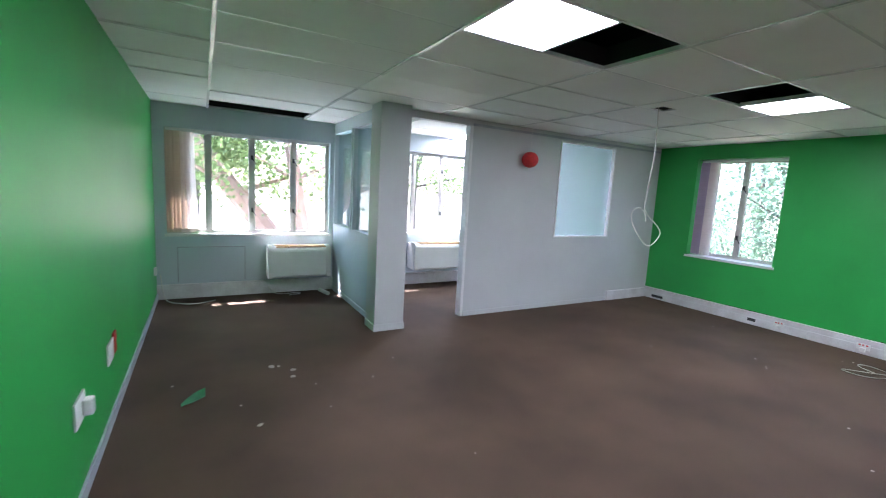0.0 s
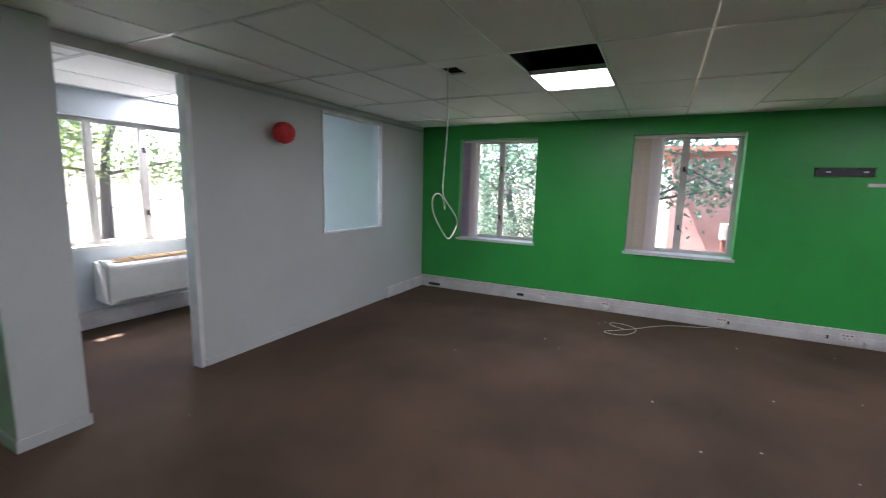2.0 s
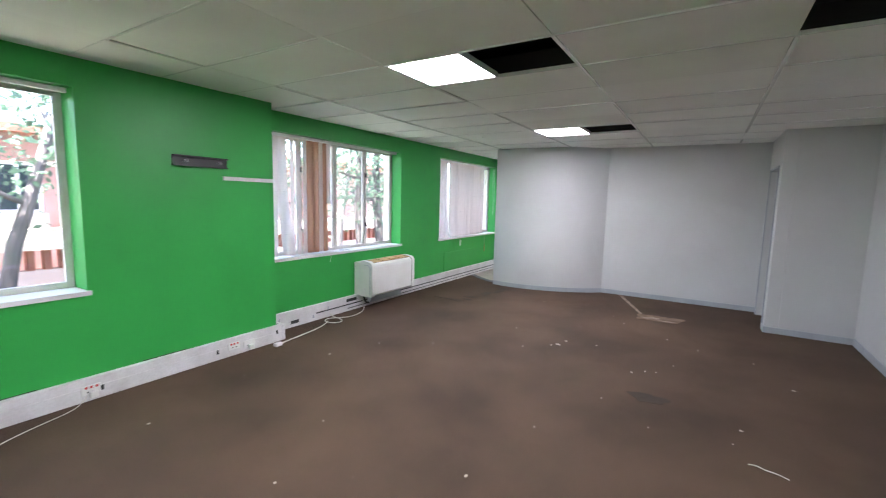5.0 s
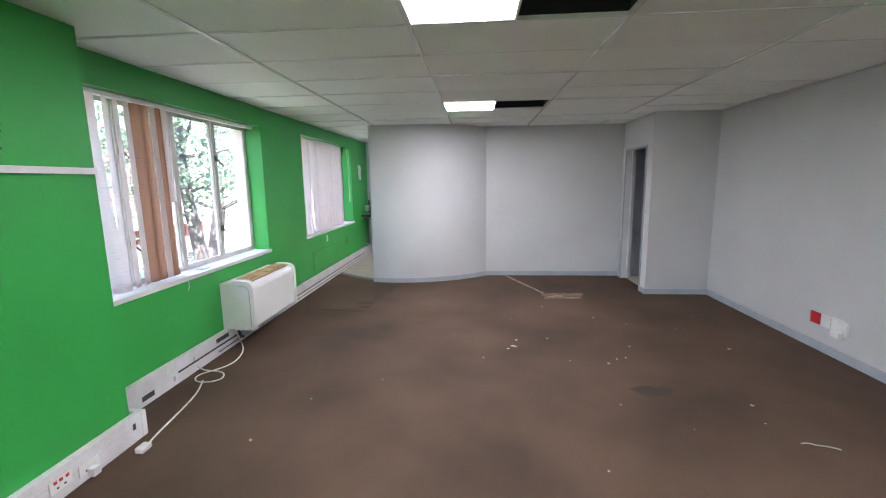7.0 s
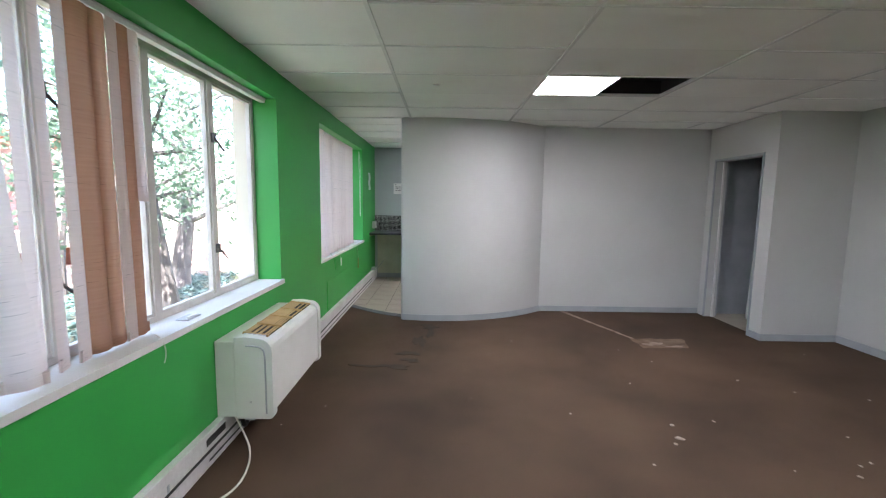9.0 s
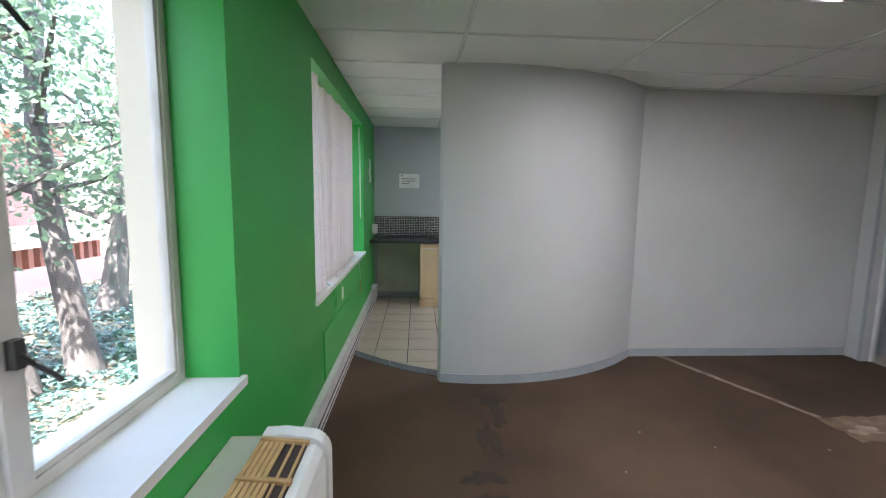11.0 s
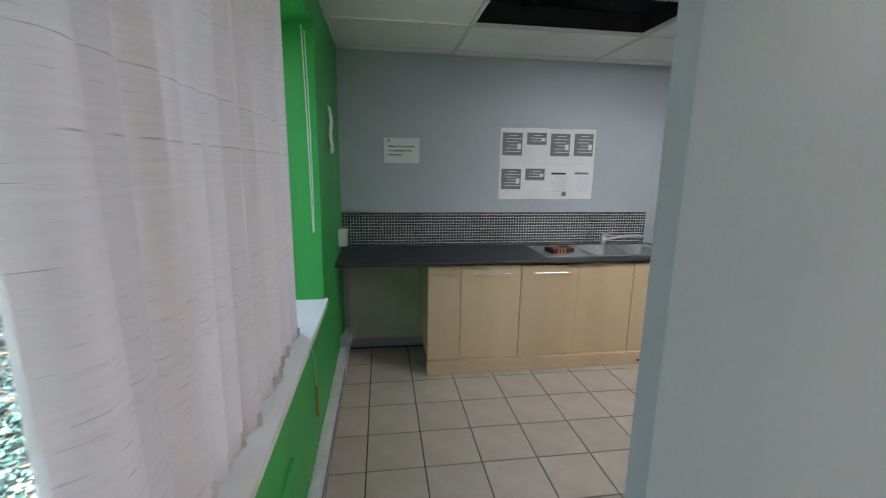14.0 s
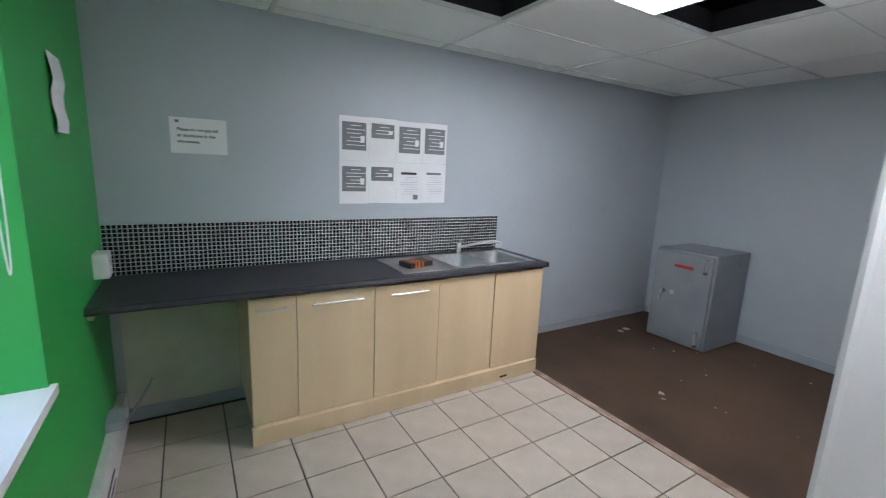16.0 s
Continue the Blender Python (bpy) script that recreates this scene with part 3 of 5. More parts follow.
rb = random.Random(9)
L1 = W1[3] - W1[2] - 0.06
blind("mauve grey vertical blind drawn to one side", "x", 7.24, W1[3], L1, W1[0] + 0.01, W1[1] - 0.01,
      [(4.52 - 0.034 * k, 60 + rb.uniform(-8, 8), MAUVE if k < 4 else IVORY, 0, 0) for k in range(6)])
blind("beige vertical blind drawn to one side", "x", 7.22, W2[3], L1, W2[0] + 0.01, W2[1] - 0.01,
      [(2.13 - 0.045 * k, 28 + rb.uniform(-10, 10), BEIGE if k < 4 else IVORY, 0, 0) for k in range(6)])
blind("uneven vertical blind with beige and brown vanes", "x", 7.50, W3[3], W3[3] - W3[2] - 0.06, W3[0] + 0.02, W3[1] - 0.01,
      [(-0.72, 40, IVORY, 0, 0), (-0.86, -36, IVORY, 0.02, 0), (-0.97, -30, IVORY, -0.08, 0), (-1.12, 38, IVORY, 0, 0), (-1.21, 42, IVORY, 0, 0), (-1.31, 34, IVORY, 0, 0),
       (-1.40, -6, BROWN, 0, 0), (-1.49, 4, BROWN, 0, 0), (-1.57, 28, IVORY, 0, 0), (-1.62, -4, BROWN, 0, 0), (-1.69, 10, IVORY, 0, 0.62)])
blind("closed ivory vertical blind with a bent vane", "x", 7.53, W4[3], W4[3] - W4[2] - 0.05, W4[0] + 0.25, W4[1] - 0.02,
      [(-4.35, -24, IVORY, -0.02, 0, -0.06), (-4.445, -30, IVORY, -0.03, 0, -0.07), (-4.535, -12, IVORY, -0.07, 0, -0.08)] + [(-4.87 - 0.094 * k, -30 + rb.uniform(-24, 24), IVORY, (-0.03 if k == 0 else 0.0) + rb.uniform(-0.015, 0.015), 0, -0.05) for k in range(14)])
blind("beige vertical blind drawn to one side", "y", 7.185, N1[3], N1[3] - N1[2] - 0.06, N1[0] + 0.01, N1[1] - 0.01,
      [(0.13 + 0.045 * k, 30 + rb.uniform(-10, 10), BEIGE if k < 4 else IVORY, 0.05 if k == 5 else 0, 0) for k in range(6)])
bc = thing("blind_chain", "pale beaded blind cord loop", "blind cord")
tube("cord", [(7.44, -6.58, 2.26), (7.43, -6.585, 1.8), (7.43, -6.60, 1.3), (7.43, -6.63, 1.2), (7.43, -6.66, 1.3), (7.43, -6.67, 1.8), (7.44, -6.67, 2.26)], 0.0022, PLASTIC, bc)
bp = thing("blind_pull", "thin cord with a wooden toggle", "blind cord")
tube("cord", [(7.45, -6.15, 0.86), (7.39, -6.13, 0.84), (7.37, -6.12, 0.80), (7.368, -6.12, 0.60)], 0.002, CABLE, bp)
part("toggle", cyl(bmesh.new(), (7.368, -6.12, 0.61), (7.368, -6.12, 0.46), 0.007, 0.009, 10), TAN, bp, "wooden toggle")
cl = thing("blind_clip", "broken grey plastic blind clip on the sill", "clip")
part("plate", boxes((7.43, 7.50, -2.02, -1.90, 0.8345, 0.842), bevel=0.002), SILVER, cl)
part("tab", boxes((7.44, 7.455, -2.0, -1.92, 0.8422, 0.85)), PLASTIC, cl)
tg = thing("blind_tag", "small white tag hanging from a cord", "tag")
tube("cord", [(7.42, -5.02, 0.85), (7.375, -5.02, 0.83), (7.366, -5.03, 0.74)], 0.002, CABLE, tg)
part("tag", boxes((7.362, 7.366, -5.06, -5.0, 0.66, 0.76)), PAPER, tg)
tg2 = thing("blind_cord_end", "loose green-painted cord below the sill", "blind cord")
tube("cord", [(7.42, -4.72, 0.85), (7.37, -4.72, 0.82), (7.365, -4.73, 0.7), (7.366, -4.75, 0.62), (7.365, -4.77, 0.72), (7.366, -4.76, 0.78)], 0.003, GREEN, tg2)
tg3 = thing("blind_cord_end", "short loose cord hanging below the sill", "blind cord")
tube("cord", [(7.42, -1.62, 0.85), (7.372, -1.62, 0.83), (7.366, -1.625, 0.76), (7.37, -1.60, 0.72)], 0.0025, CABLE, tg3)


# ---- skirtings and trunking ----
def ragged_bar(x0, x1, a, b, seed):
    r = random.Random(seed)
    ys = [a + (b - a) * q / 12 for q in range(13)]
    return [(x1, y) for y in ys] + [(x0 + r.uniform(0.0, 0.003), y) for y in ys[::-1]]


def trunking(name, rows, label):
    return struct(name, boxes(*rows, bevel=0.004), TRUNK, label, "trunking")


trunking("trunking_east_front", [(7.07, 7.114, -0.62, 5.199, 0.0, 0.175)], "deep white cable trunking along the wall")
trunking("trunking_lid", [(7.064, 7.069, -0.61, 1.12, 0.015, 0.105), (7.064, 7.069, 1.13, 2.9, 0.018, 0.108), (7.064, 7.069, 2.91, 5.19, 0.015, 0.105)], "white trunking lid strips")
trunking("trunking_step", [(7.07, 7.44, -0.66, -0.621, 0.0, 0.172)], "white trunking end round the corner")
trunking("trunking_east_back", [(7.355, 7.399, -7.9, -0.665, 0.0, 0.20)], "deep white cable trunking below the windows")
struct("trunking_slot", boxes((7.351, 7.3545, -7.3, -1.35, 0.085, 0.10), (7.351, 7.3545, -7.3, -1.9, 0.035, 0.045)), BLACK, "open dark slot along the trunking", "trunking")
trunking("trunking_partition", [(6.11, 7.068, 5.165, 5.199, 0.0, 0.15)], "short white trunking on the partition")
trunking("trunking_north", [(-0.033, 2.218, 7.09, 7.129, 0.0, 0.19)], "white trunking below the window")
trunking("trunking_north_room", [(2.302, 7.1, 7.09, 7.129, 0.0, 0.19)], "white trunking below the window")
struct("skirting_west", boxes((-0.034, -0.021, -0.59, 7.088, 0.0, 0.075)), SKIRT, "grey painted skirting", "skirting")
struct("skirting_inner_long", boxes((1.701, 1.713, -4.255, -0.6, 0.0, 0.08)), SKIRT, "grey painted skirting", "skirting")
struct("skirting_return", boxes((1.714, 2.552, -4.271, -4.258, 0.0, 0.075)), SKIRT, "grey painted skirting", "skirting")
struct("skirting_doorway", boxes((2.541, 2.553, -4.46, -4.272, 0.0, 0.075)), SKIRT, "grey painted skirting", "skirting")
struct("skirting_back", boxes((2.542, 4.74, -5.456, -5.444, 0.0, 0.075)), SKIRT, "grey painted skirting", "skirting")
struct("skirting_partition", boxes((3.41, 6.108, 5.188, 5.199, 0.0, 0.06)), GREY, "pale painted skirting", "skirting")
struct("skirting_pillar", boxes((2.12, 2.49, 4.99, 4.999, 0.0, 0.075), (2.12, 2.129, 4.999, 5.29, 0.0, 0.075)), GREY, "pale painted skirting", "skirting")
struct("skirting_side", boxes((2.209, 2.219, 5.30, 7.088, 0.0, 0.07)), PALEBLUE, "blue grey skirting", "skirting")
struct("skirting_kitchen_south", boxes((2.29, 4.58, -7.919, -7.907, 0.0, 0.08), (6.76, 7.35, -7.919, -7.907, 0.0, 0.08)), SKIRT, "grey painted skirting", "skirting")
struct("skirting_kitchen_west", boxes((2.276, 2.289, -7.905, -5.59, 0.0, 0.08)), SKIRT, "grey painted skirting", "skirting")

for k, (a, b) in enumerate(((1.35, 2.25), (3.35, 3.9), (4.1, 4.4), (0.35, 0.7))):
    struct("trunking_gap", prism(ragged_bar(7.1095, 7.1138, a, b, 40 + k), 0.1752, 0.181), DARK, "dark gap where the paint ends above the trunking", "gap")
# sockets and cut-outs on the trunking
def socket(x, y, z, label, red=True, plug=False):
    s = thing("power_socket", label, "socket", "trunking sockets")
    part("plate", boxes((x - 0.008, x, y - 0.06, y + 0.06, z - 0.035, z + 0.035), bevel=0.002), PLASTIC, s)
    if red:
        for dy in (-0.035, 0.0, 0.03):
            part("switch", boxes((x - 0.012, x - 0.0085, y + dy - 0.008, y + dy + 0.008, z + 0.012, z + 0.028)), RED, s)
    for dy in (-0.02, 0.02):
        part("pin_hole", boxes((x - 0.0095, x - 0.0085, y + dy - 0.006, y + dy + 0.006, z - 0.02, z - 0.01)), BLACK, s)
    if plug:
        part("plug", boxes((x - 0.05, x - 0.010, y - 0.03, y + 0.02, z - 0.055, z - 0.005), bevel=0.006), PLASTIC, s, "white plug pushed in")
    return s


socket(7.063, 3.20, 0.10, "white double socket with a plug in the trunking", plug=True)
socket(7.063, 2.37, 0.09, "white socket with red switches", plug=True)
socket(7.063, 1.07, 0.09, "white socket with red switches and a plug", plug=True)
socket(7.063, -0.06, 0.10, "white socket with red switches")
socket(7.063, -0.22, 0.08, "white socket plate with a plug", red=False, plug=True)
for y, w, z in ((3.52, 0.05, 0.07), (4.93, 0.10, 0.05), (1.0, 0.012, 0.08), (0.1, 0.01, 0.08), (-0.55, 0.01, 0.11)):
    struct("trunking_cutout", boxes((7.0615, 7.0635, y - w, y + w, z - 0.02, z + 0.02)), BLACK, "dark empty cut-out in the trunking", "cut-out")
for y, w, z in ((-0.80, 0.008, 0.12), (-1.02, 0.06, 0.06), (-1.30, 0.012, 0.06), (-1.98, 0.10, 0.15), (-1.55, 0.008, 0.12)):
    struct("trunking_cutout", boxes((7.3525, 7.3545, y - w, y + w, z - 0.02, z + 0.02)), BLACK if w > 0.05 else SKIRT, "dark empty cut-out in the trunking", "cut-out")
ws = thing("wall_socket", "red and white wall socket plates in a row", "socket")
part("red_plate", boxes((1.701, 1.712, -2.42, -2.31, 0.24, 0.35), bevel=0.003), RED, ws, "red socket plate")
part("plate", boxes((1.701, 1.712, -2.295, -2.185, 0.24, 0.35), bevel=0.003), PLASTIC, ws)
part("outlet", boxes((1.701, 1.72, -2.17, -2.0, 0.22, 0.36), bevel=0.004), PLASTIC, ws)
part("plug", boxes((1.72, 1.76, -2.12, -2.03, 0.20, 0.26), bevel=0.006), PLASTIC, ws)
for y, nm, lab in ((3.17, "light", "white wall socket with a plug"), (3.96, "red", "white wall socket with a red plate edge")):
    s = thing("wall_socket", lab, "socket")
    part("plate", boxes((-0.034, -0.023, y - 0.11, y + 0.08, 0.40, 0.53), bevel=0.003), PLASTIC, s)
    if nm == "red":
        part("red_plate", boxes((-0.034, -0.022, y + 0.085, y + 0.17, 0.41, 0.55), bevel=0.003), RED, s, "red plate")
    else:
        part("plug", boxes((-0.023, 0.02, y + 0.0, y + 0.06, 0.42, 0.50), bevel=0.008), PLASTIC, s)
s = thing("wall_socket", "small white wall socket near the window", "socket")
part("plate", boxes((-0.034, -0.005, 6.78, 6.88, 0.38, 0.47), bevel=0.004), PLASTIC, s)
s = thing("wall_box", "white surface socket box above the worktop", "socket")
part("plate", boxes((7.335, 7.399, -7.72, -7.60, 0.97, 1.10), bevel=0.006), PLASTIC, s)
part("switch", boxes((7.330, 7.336, -7.68, -7.66, 1.03, 1.06)), PLASTIC, s)

# access panels in the walls
struct("panel_north", boxes((0.21, 0.99, 7.112, 7.1295, 0.23, 0.67), bevel=0.003), PALEBLUE, "flat painted access panel under the window", "panel")
# grey strips added to give the panel a darker outline
struct("panel_north_edge", boxes((0.196, 0.2095, 7.118, 7.1295, 0.216, 0.684), (0.9905, 1.004, 7.118, 7.1295, 0.216, 0.684), (0.2095, 0.9905, 7.118, 7.1295, 0.6705, 0.684)), SKIRT, "thin grey outline strips round the panel", "trim")
struct("panel_east", boxes((7.388, 7.399, -5.70, -4.47, 0.22, 0.56), bevel=0.003), GREEN, "green painted access panel under the window", "panel")
struct("trunking_rail", boxes((7.095, 7.114, -0.58, -0.04, 1.685, 1.72), (7.115, 7.118, -0.6, -0.585, 1.685, 1.72)), WHITE, "white conduit strip on the green wall", "trunking")
tb = thing("wall_bracket", "black metal screen bracket on the green wall", "bracket")
part("plate", boxes((7.106, 7.114, -0.08, 0.40, 1.79, 1.88)), BLACK, tb)
part("top_flange", boxes((7.075, 7.106, -0.08, 0.40, 1.868, 1.88)), BLACK, tb)
part("bottom_flange", boxes((7.085, 7.106, -0.08, 0.40, 1.79, 1.80)), BLACK, tb)
for y in (-0.02, 0.0, 0.28, 0.30):
    part("screw", cyl(bmesh.new(), (7.106, y, 1.835), (7.098, y, 1.835), 0.009, n=10), CHROME, tb)


# ---- wall-hung fan coil units ----
def fan_coil(label, m, width=0.98):
    """Local: width along +x, back at y = 0, front at y = -0.33, z from 0 to 0.48."""
    t = thing("fan_coil_unit", label, "air conditioner", "fan coil units", at=m)
    w = width
    part("back_case", boxes((0.008, w - 0.008, -0.12, -0.001, 0.0, 0.462), bevel=0.006), ACWHITE, t)
    bm = bmesh.new()
    prof = [(-0.121, 0.0), (-0.30, 0.0), (-0.33, 0.03), (-0.33, 0.40), (-0.322, 0.43), (-0.30, 0.455), (-0.121, 0.475)]
    for x in (0.06, w - 0.06):
        for y, z in prof:
            bm.verts.new((x, y, z))
    bm.verts.ensure_lookup_table()
    k = len(prof)
    bm.faces.new([bm.verts[i] for i in range(k)])
    bm.faces.new([bm.verts[i] for i in range(2 * k - 1, k - 1, -1)])
    for i in range(k):
        j = (i + 1) % k
        bm.faces.new((bm.verts[i], bm.verts[k + i], bm.verts[k + j], bm.verts[j]))
    bmesh.ops.recalc_face_normals(bm, faces=bm.faces)
    part("front_panel", bm, ACWHITE, t)
    for x0, x1 in ((0.0, 0.058), (w - 0.058, w)):
        bm = bmesh.new()
        pr = [(-0.121, -0.005), (-0.315, -0.005), (-0.333, 0.002), (-0.34, 0.02)] + [(-0.262 - 0.078 * math.cos(radians(q)), 0.405 + 0.078 * math.sin(radians(q))) for q in range(0, 91, 15)] + [(-0.19, 0.492), (-0.121, 0.488)]
        vs = [[bm.verts.new((x, y, z)) for y, z in pr] for x in (x0, x1)]
        bm.faces.new(vs[0])
        bm.faces.new(vs[1][::-1])
        for i in range(len(pr)):
            j = (i + 1) % len(pr)
            bm.faces.new((vs[0][i], vs[1][i], vs[1][j], vs[0][j]))
        bmesh.ops.recalc_face_normals(bm, faces=bm.faces)
        part("end_cap", bm, ACWHITE, t)
        xs = x0 - 0.003 if x0 == 0.0 else x1
        tube("cap_groove", [(xs, -0.19, 0.44), (xs, -0.24, 0.44), (xs, -0.295, 0.435), (xs, -0.30, 0.38), (xs, -0.30, 0.2), (xs, -0.30, 0.03)], 0.005, SILVER, t)
        part("cap_screw", cyl(bmesh.new(), (xs - 0.002, -0.21, 0.10), (xs + 0.002, -0.21, 0.10), 0.007, n=10), CHROME, t)
    bm = boxes((0.11, w - 0.07, -0.275, -0.125, 0.4755, 0.478))
    for v in bm.verts:
        v.co.z -= max(0.0, (-0.121 - v.co.y)) * 0.105
    part("grille_tray", bm, DARK, t)
    slope = lambda y: 0.479 - max(0.0, -0.121 - y) * 0.105
    for x in np.linspace(0.11, w - 0.07, 5):
        bm = bmesh.new()
        v = box(bm, x - 0.008, x + 0.008, -0.28, -0.125, 0.0, 0.012)
        for q in v:
            q.co.z += slope(q.co.y)
        part("grille_rib", bm, TAN, t)
    span = (w - 0.18) / 4
    for sec in range(4):
        a = 0.11 + sec * span + 0.01
        for k in range(9):
            y = -0.27 + k * 0.0165
            if (sec == 0 and k in (2, 4, 6)) or (sec == 3 and k in (1, 3)) or (sec == 2 and k == 1):
                continue
            bm = bmesh.new()
            wide = 0.0075 if k < 3 else 0.013
            v = box(bm, a, a + span - 0.02, y, y + wide, 0.001, 0.007)
            for q in v:
                q.co.z += slope(q.co.y)
            part("grille_slat", bm, TAN, t)
    cp = part("control_panel", boxes((0.012, 0.10, -0.27, -0.14, 0.472, 0.481), bevel=0.002), SILVER, t, "silver keypad")
    for v in cp.data.vertices:
        v.co.z -= max(0.0, (-0.121 - v.co.y)) * 0.085 - 0.008
    for i in range(3):
        for j in range(4):
            y = -0.255 + 0.03 * j
            part("button", boxes((0.03 + 0.024 * i, 0.040 + 0.024 * i, y, y + 0.009, slope(y) + 0.010, slope(y) + 0.013)), PLASTIC, cp)
    return t


unit = fan_coil("cream wall unit with a yellowed broken grille", pose(R2, -2.07, 0.20, 0, 0, -90))
fan_coil("pale wall unit under the window, grille broken", pose(1.26, 7.088, 0.28) @ Matrix.Diagonal((1, 1, 0.9, 1)), 0.84)
fan_coil("pale wall unit under the corner room window", pose(3.45, 7.088, 0.30) @ Matrix.Diagonal((1, 1, 0.9, 1)), 0.95)
un = thing("pipe_box", "dark pipe opening and feed under the wall unit", "pipe")
part("box", boxes((7.28, 7.354, -3.0, -2.3, 0.06, 0.195)), SKIRT, un)
tube("pipe", [(7.30, -2.15, 0.2), (7.28, -2.16, 0.12), (7.3, -2.2, 0.06), (7.33, -2.3, 0.05)], 0.014, BLACK, un)

# ---- cables and odd things on the open office floor ----
def cable(label, pts, r=0.004, mat=CABLE):
    c = thing("cable", label, "cable")
    tube("lead", pts, r, mat, c)
    return c


cable("thin cream cable lying in loops on the carpet", [(7.03, 1.10, 0.07), (7.0, 1.15, 0.006), (6.95, 1.28, 0.006), (6.86, 1.58, 0.006), (6.70, 1.78, 0.006), (6.55, 1.90, 0.006), (6.42, 2.02, 0.008), (6.30, 2.16, 0.006), (6.19, 2.30, 0.006), (6.15, 2.24, 0.006),
                                                   (6.13, 2.12, 0.008), (6.22, 2.0, 0.008), (6.42, 1.93, 0.012), (6.55, 2.0, 0.006), (6.62, 2.16, 0.006), (6.55, 2.28, 0.010), (6.45, 2.22, 0.006), (6.40, 2.08, 0.006)], 0.003)
cable("short curl of pale string on the carpet", [(2.93, -0.77, 0.003), (2.88, -0.79, 0.004), (2.86, -0.74, 0.003), (2.80, -0.76, 0.004), (2.74, -0.72, 0.003)], 0.003)
pw = thing("extension_lead", "white lead with a plug on the carpet", "cable")
tube("lead", [(7.33, -2.16, 0.16), (7.27, -2.14, 0.05), (7.20, -2.08, 0.007), (7.12, -1.85, 0.007), (7.12, -1.68, 0.007), (7.22, -1.56, 0.007), (7.30, -1.48, 0.007), (7.24, -1.36, 0.007), (7.10, -1.34, 0.014), (7.01, -1.40, 0.016),
              (7.06, -1.52, 0.012), (7.18, -1.57, 0.014), (7.30, -1.56, 0.007), (7.36, -1.58, 0.05)], 0.0058, CABLE, pw)
tube("lead", [(7.16, -1.36, 0.020), (7.09, -1.22, 0.007), (7.05, -1.0, 0.007), (7.02, -0.82, 0.007), (7.0, -0.65, 0.007), (6.96, -0.50, 0.012)], 0.0058, CABLE, pw)
part("plug", boxes((6.93, 6.985, -0.52, -0.44, 0.0, 0.035), bevel=0.008), PLASTIC, pw)
hc = thing("hanging_cable", "white cable hanging in a loop from the ceiling", "cable")
tube("lead", [(4.36, 3.41, 2.62), (4.36, 3.41, 2.45), (4.39, 3.41, 2.2), (4.38, 3.41, 2.0), (4.34, 3.41, 1.75), (4.32, 3.41, 1.56), (4.33, 3.41, 1.51), (4.44, 3.42, 1.44), (4.62, 3.43, 1.34), (4.68, 3.43, 1.27), (4.58, 3.42, 1.19), (4.46, 3.41, 1.13),
              (4.36, 3.40, 1.18), (4.22, 3.40, 1.30), (4.13, 3.40, 1.40), (4.12, 3.40, 1.50), (4.22, 3.41, 1.54), (4.33, 3.415, 1.52), (4.37, 3.42, 1.46), (4.39, 3.42, 1.40)], 0.0048, CABLE, hc)
cable("grey cable trailing from the wall", [(0.03, 6.83, 0.38), (0.05, 6.85, 0.1), (0.08, 6.9, 0.006), (0.22, 6.82, 0.006), (0.35, 6.72, 0.006), (0.5, 6.78, 0.006), (0.62, 6.86, 0.006)], 0.006)
cable("loose cable below the wall unit", [(1.3, 7.07, 0.1), (1.33, 7.0, 0.006), (1.5, 6.95, 0.006), (1.7, 7.02, 0.006), (1.75, 6.9, 0.006), (1.55, 6.88, 0.006)], 0.006)
pp = thing("plastic_pipe", "short white plastic pipe on the carpet", "pipe")
part("pipe", cyl(bmesh.new(), (2.0, 6.98, 0.03), (2.06, 6.72, 0.03), 0.028, n=16), PLASTIC, pp)
lan = thing("paper_lantern", "round red paper lantern on the partition", "lantern")
bm = bmesh.new()
bmesh.ops.create_uvsphere(bm, u_segments=28, v_segments=24, radius=0.108)
for v in bm.verts:
    v.co *= 1.0 + 0.02 * math.cos(v.co.z / 0.108 * 30)
    v.co.z *= 0.95
smooth(part("shade", bm, REDPAPER, lan, at=pose(4.25, 5.10, 2.06)))
part("cord", cyl(bmesh.new(), (4.25, 5.10, 2.15), (4.25, 5.10, H), 0.0012, n=6), CABLE, lan)
wire = thing("void_wire", "grey wires hanging in the open ceiling", "wire")
tube("lead", [(2.7, -0.3, 2.75), (2.66, -0.45, 2.60), (2.6, -0.62, 2.66), (2.5, -0.7, 2.8)], 0.006, CABLE, wire)

# stains, patch and crumbs on the carpet
def blot(name, x, y, rx, ry, mat, z, label, cat, seed, n=26, rough=0.3):
    r = random.Random(seed)
    ph = [r.uniform(0, 6.3) for _ in range(4)]
    pts = []
    for i in range(n):
        a = 2 * math.pi * i / n
        k = 1 + rough * (0.5 * math.sin(2 * a + ph[0]) + 0.4 * math.sin(3 * a + ph[1]) + 0.35 * math.sin(5 * a + ph[2]) + 0.3 * math.sin(9 * a + ph[3]))
        pts.append((x + rx * k * math.cos(a), y + ry * k * math.sin(a)))
    return struct(name, prism(pts, -0.002, z), mat, label, cat)


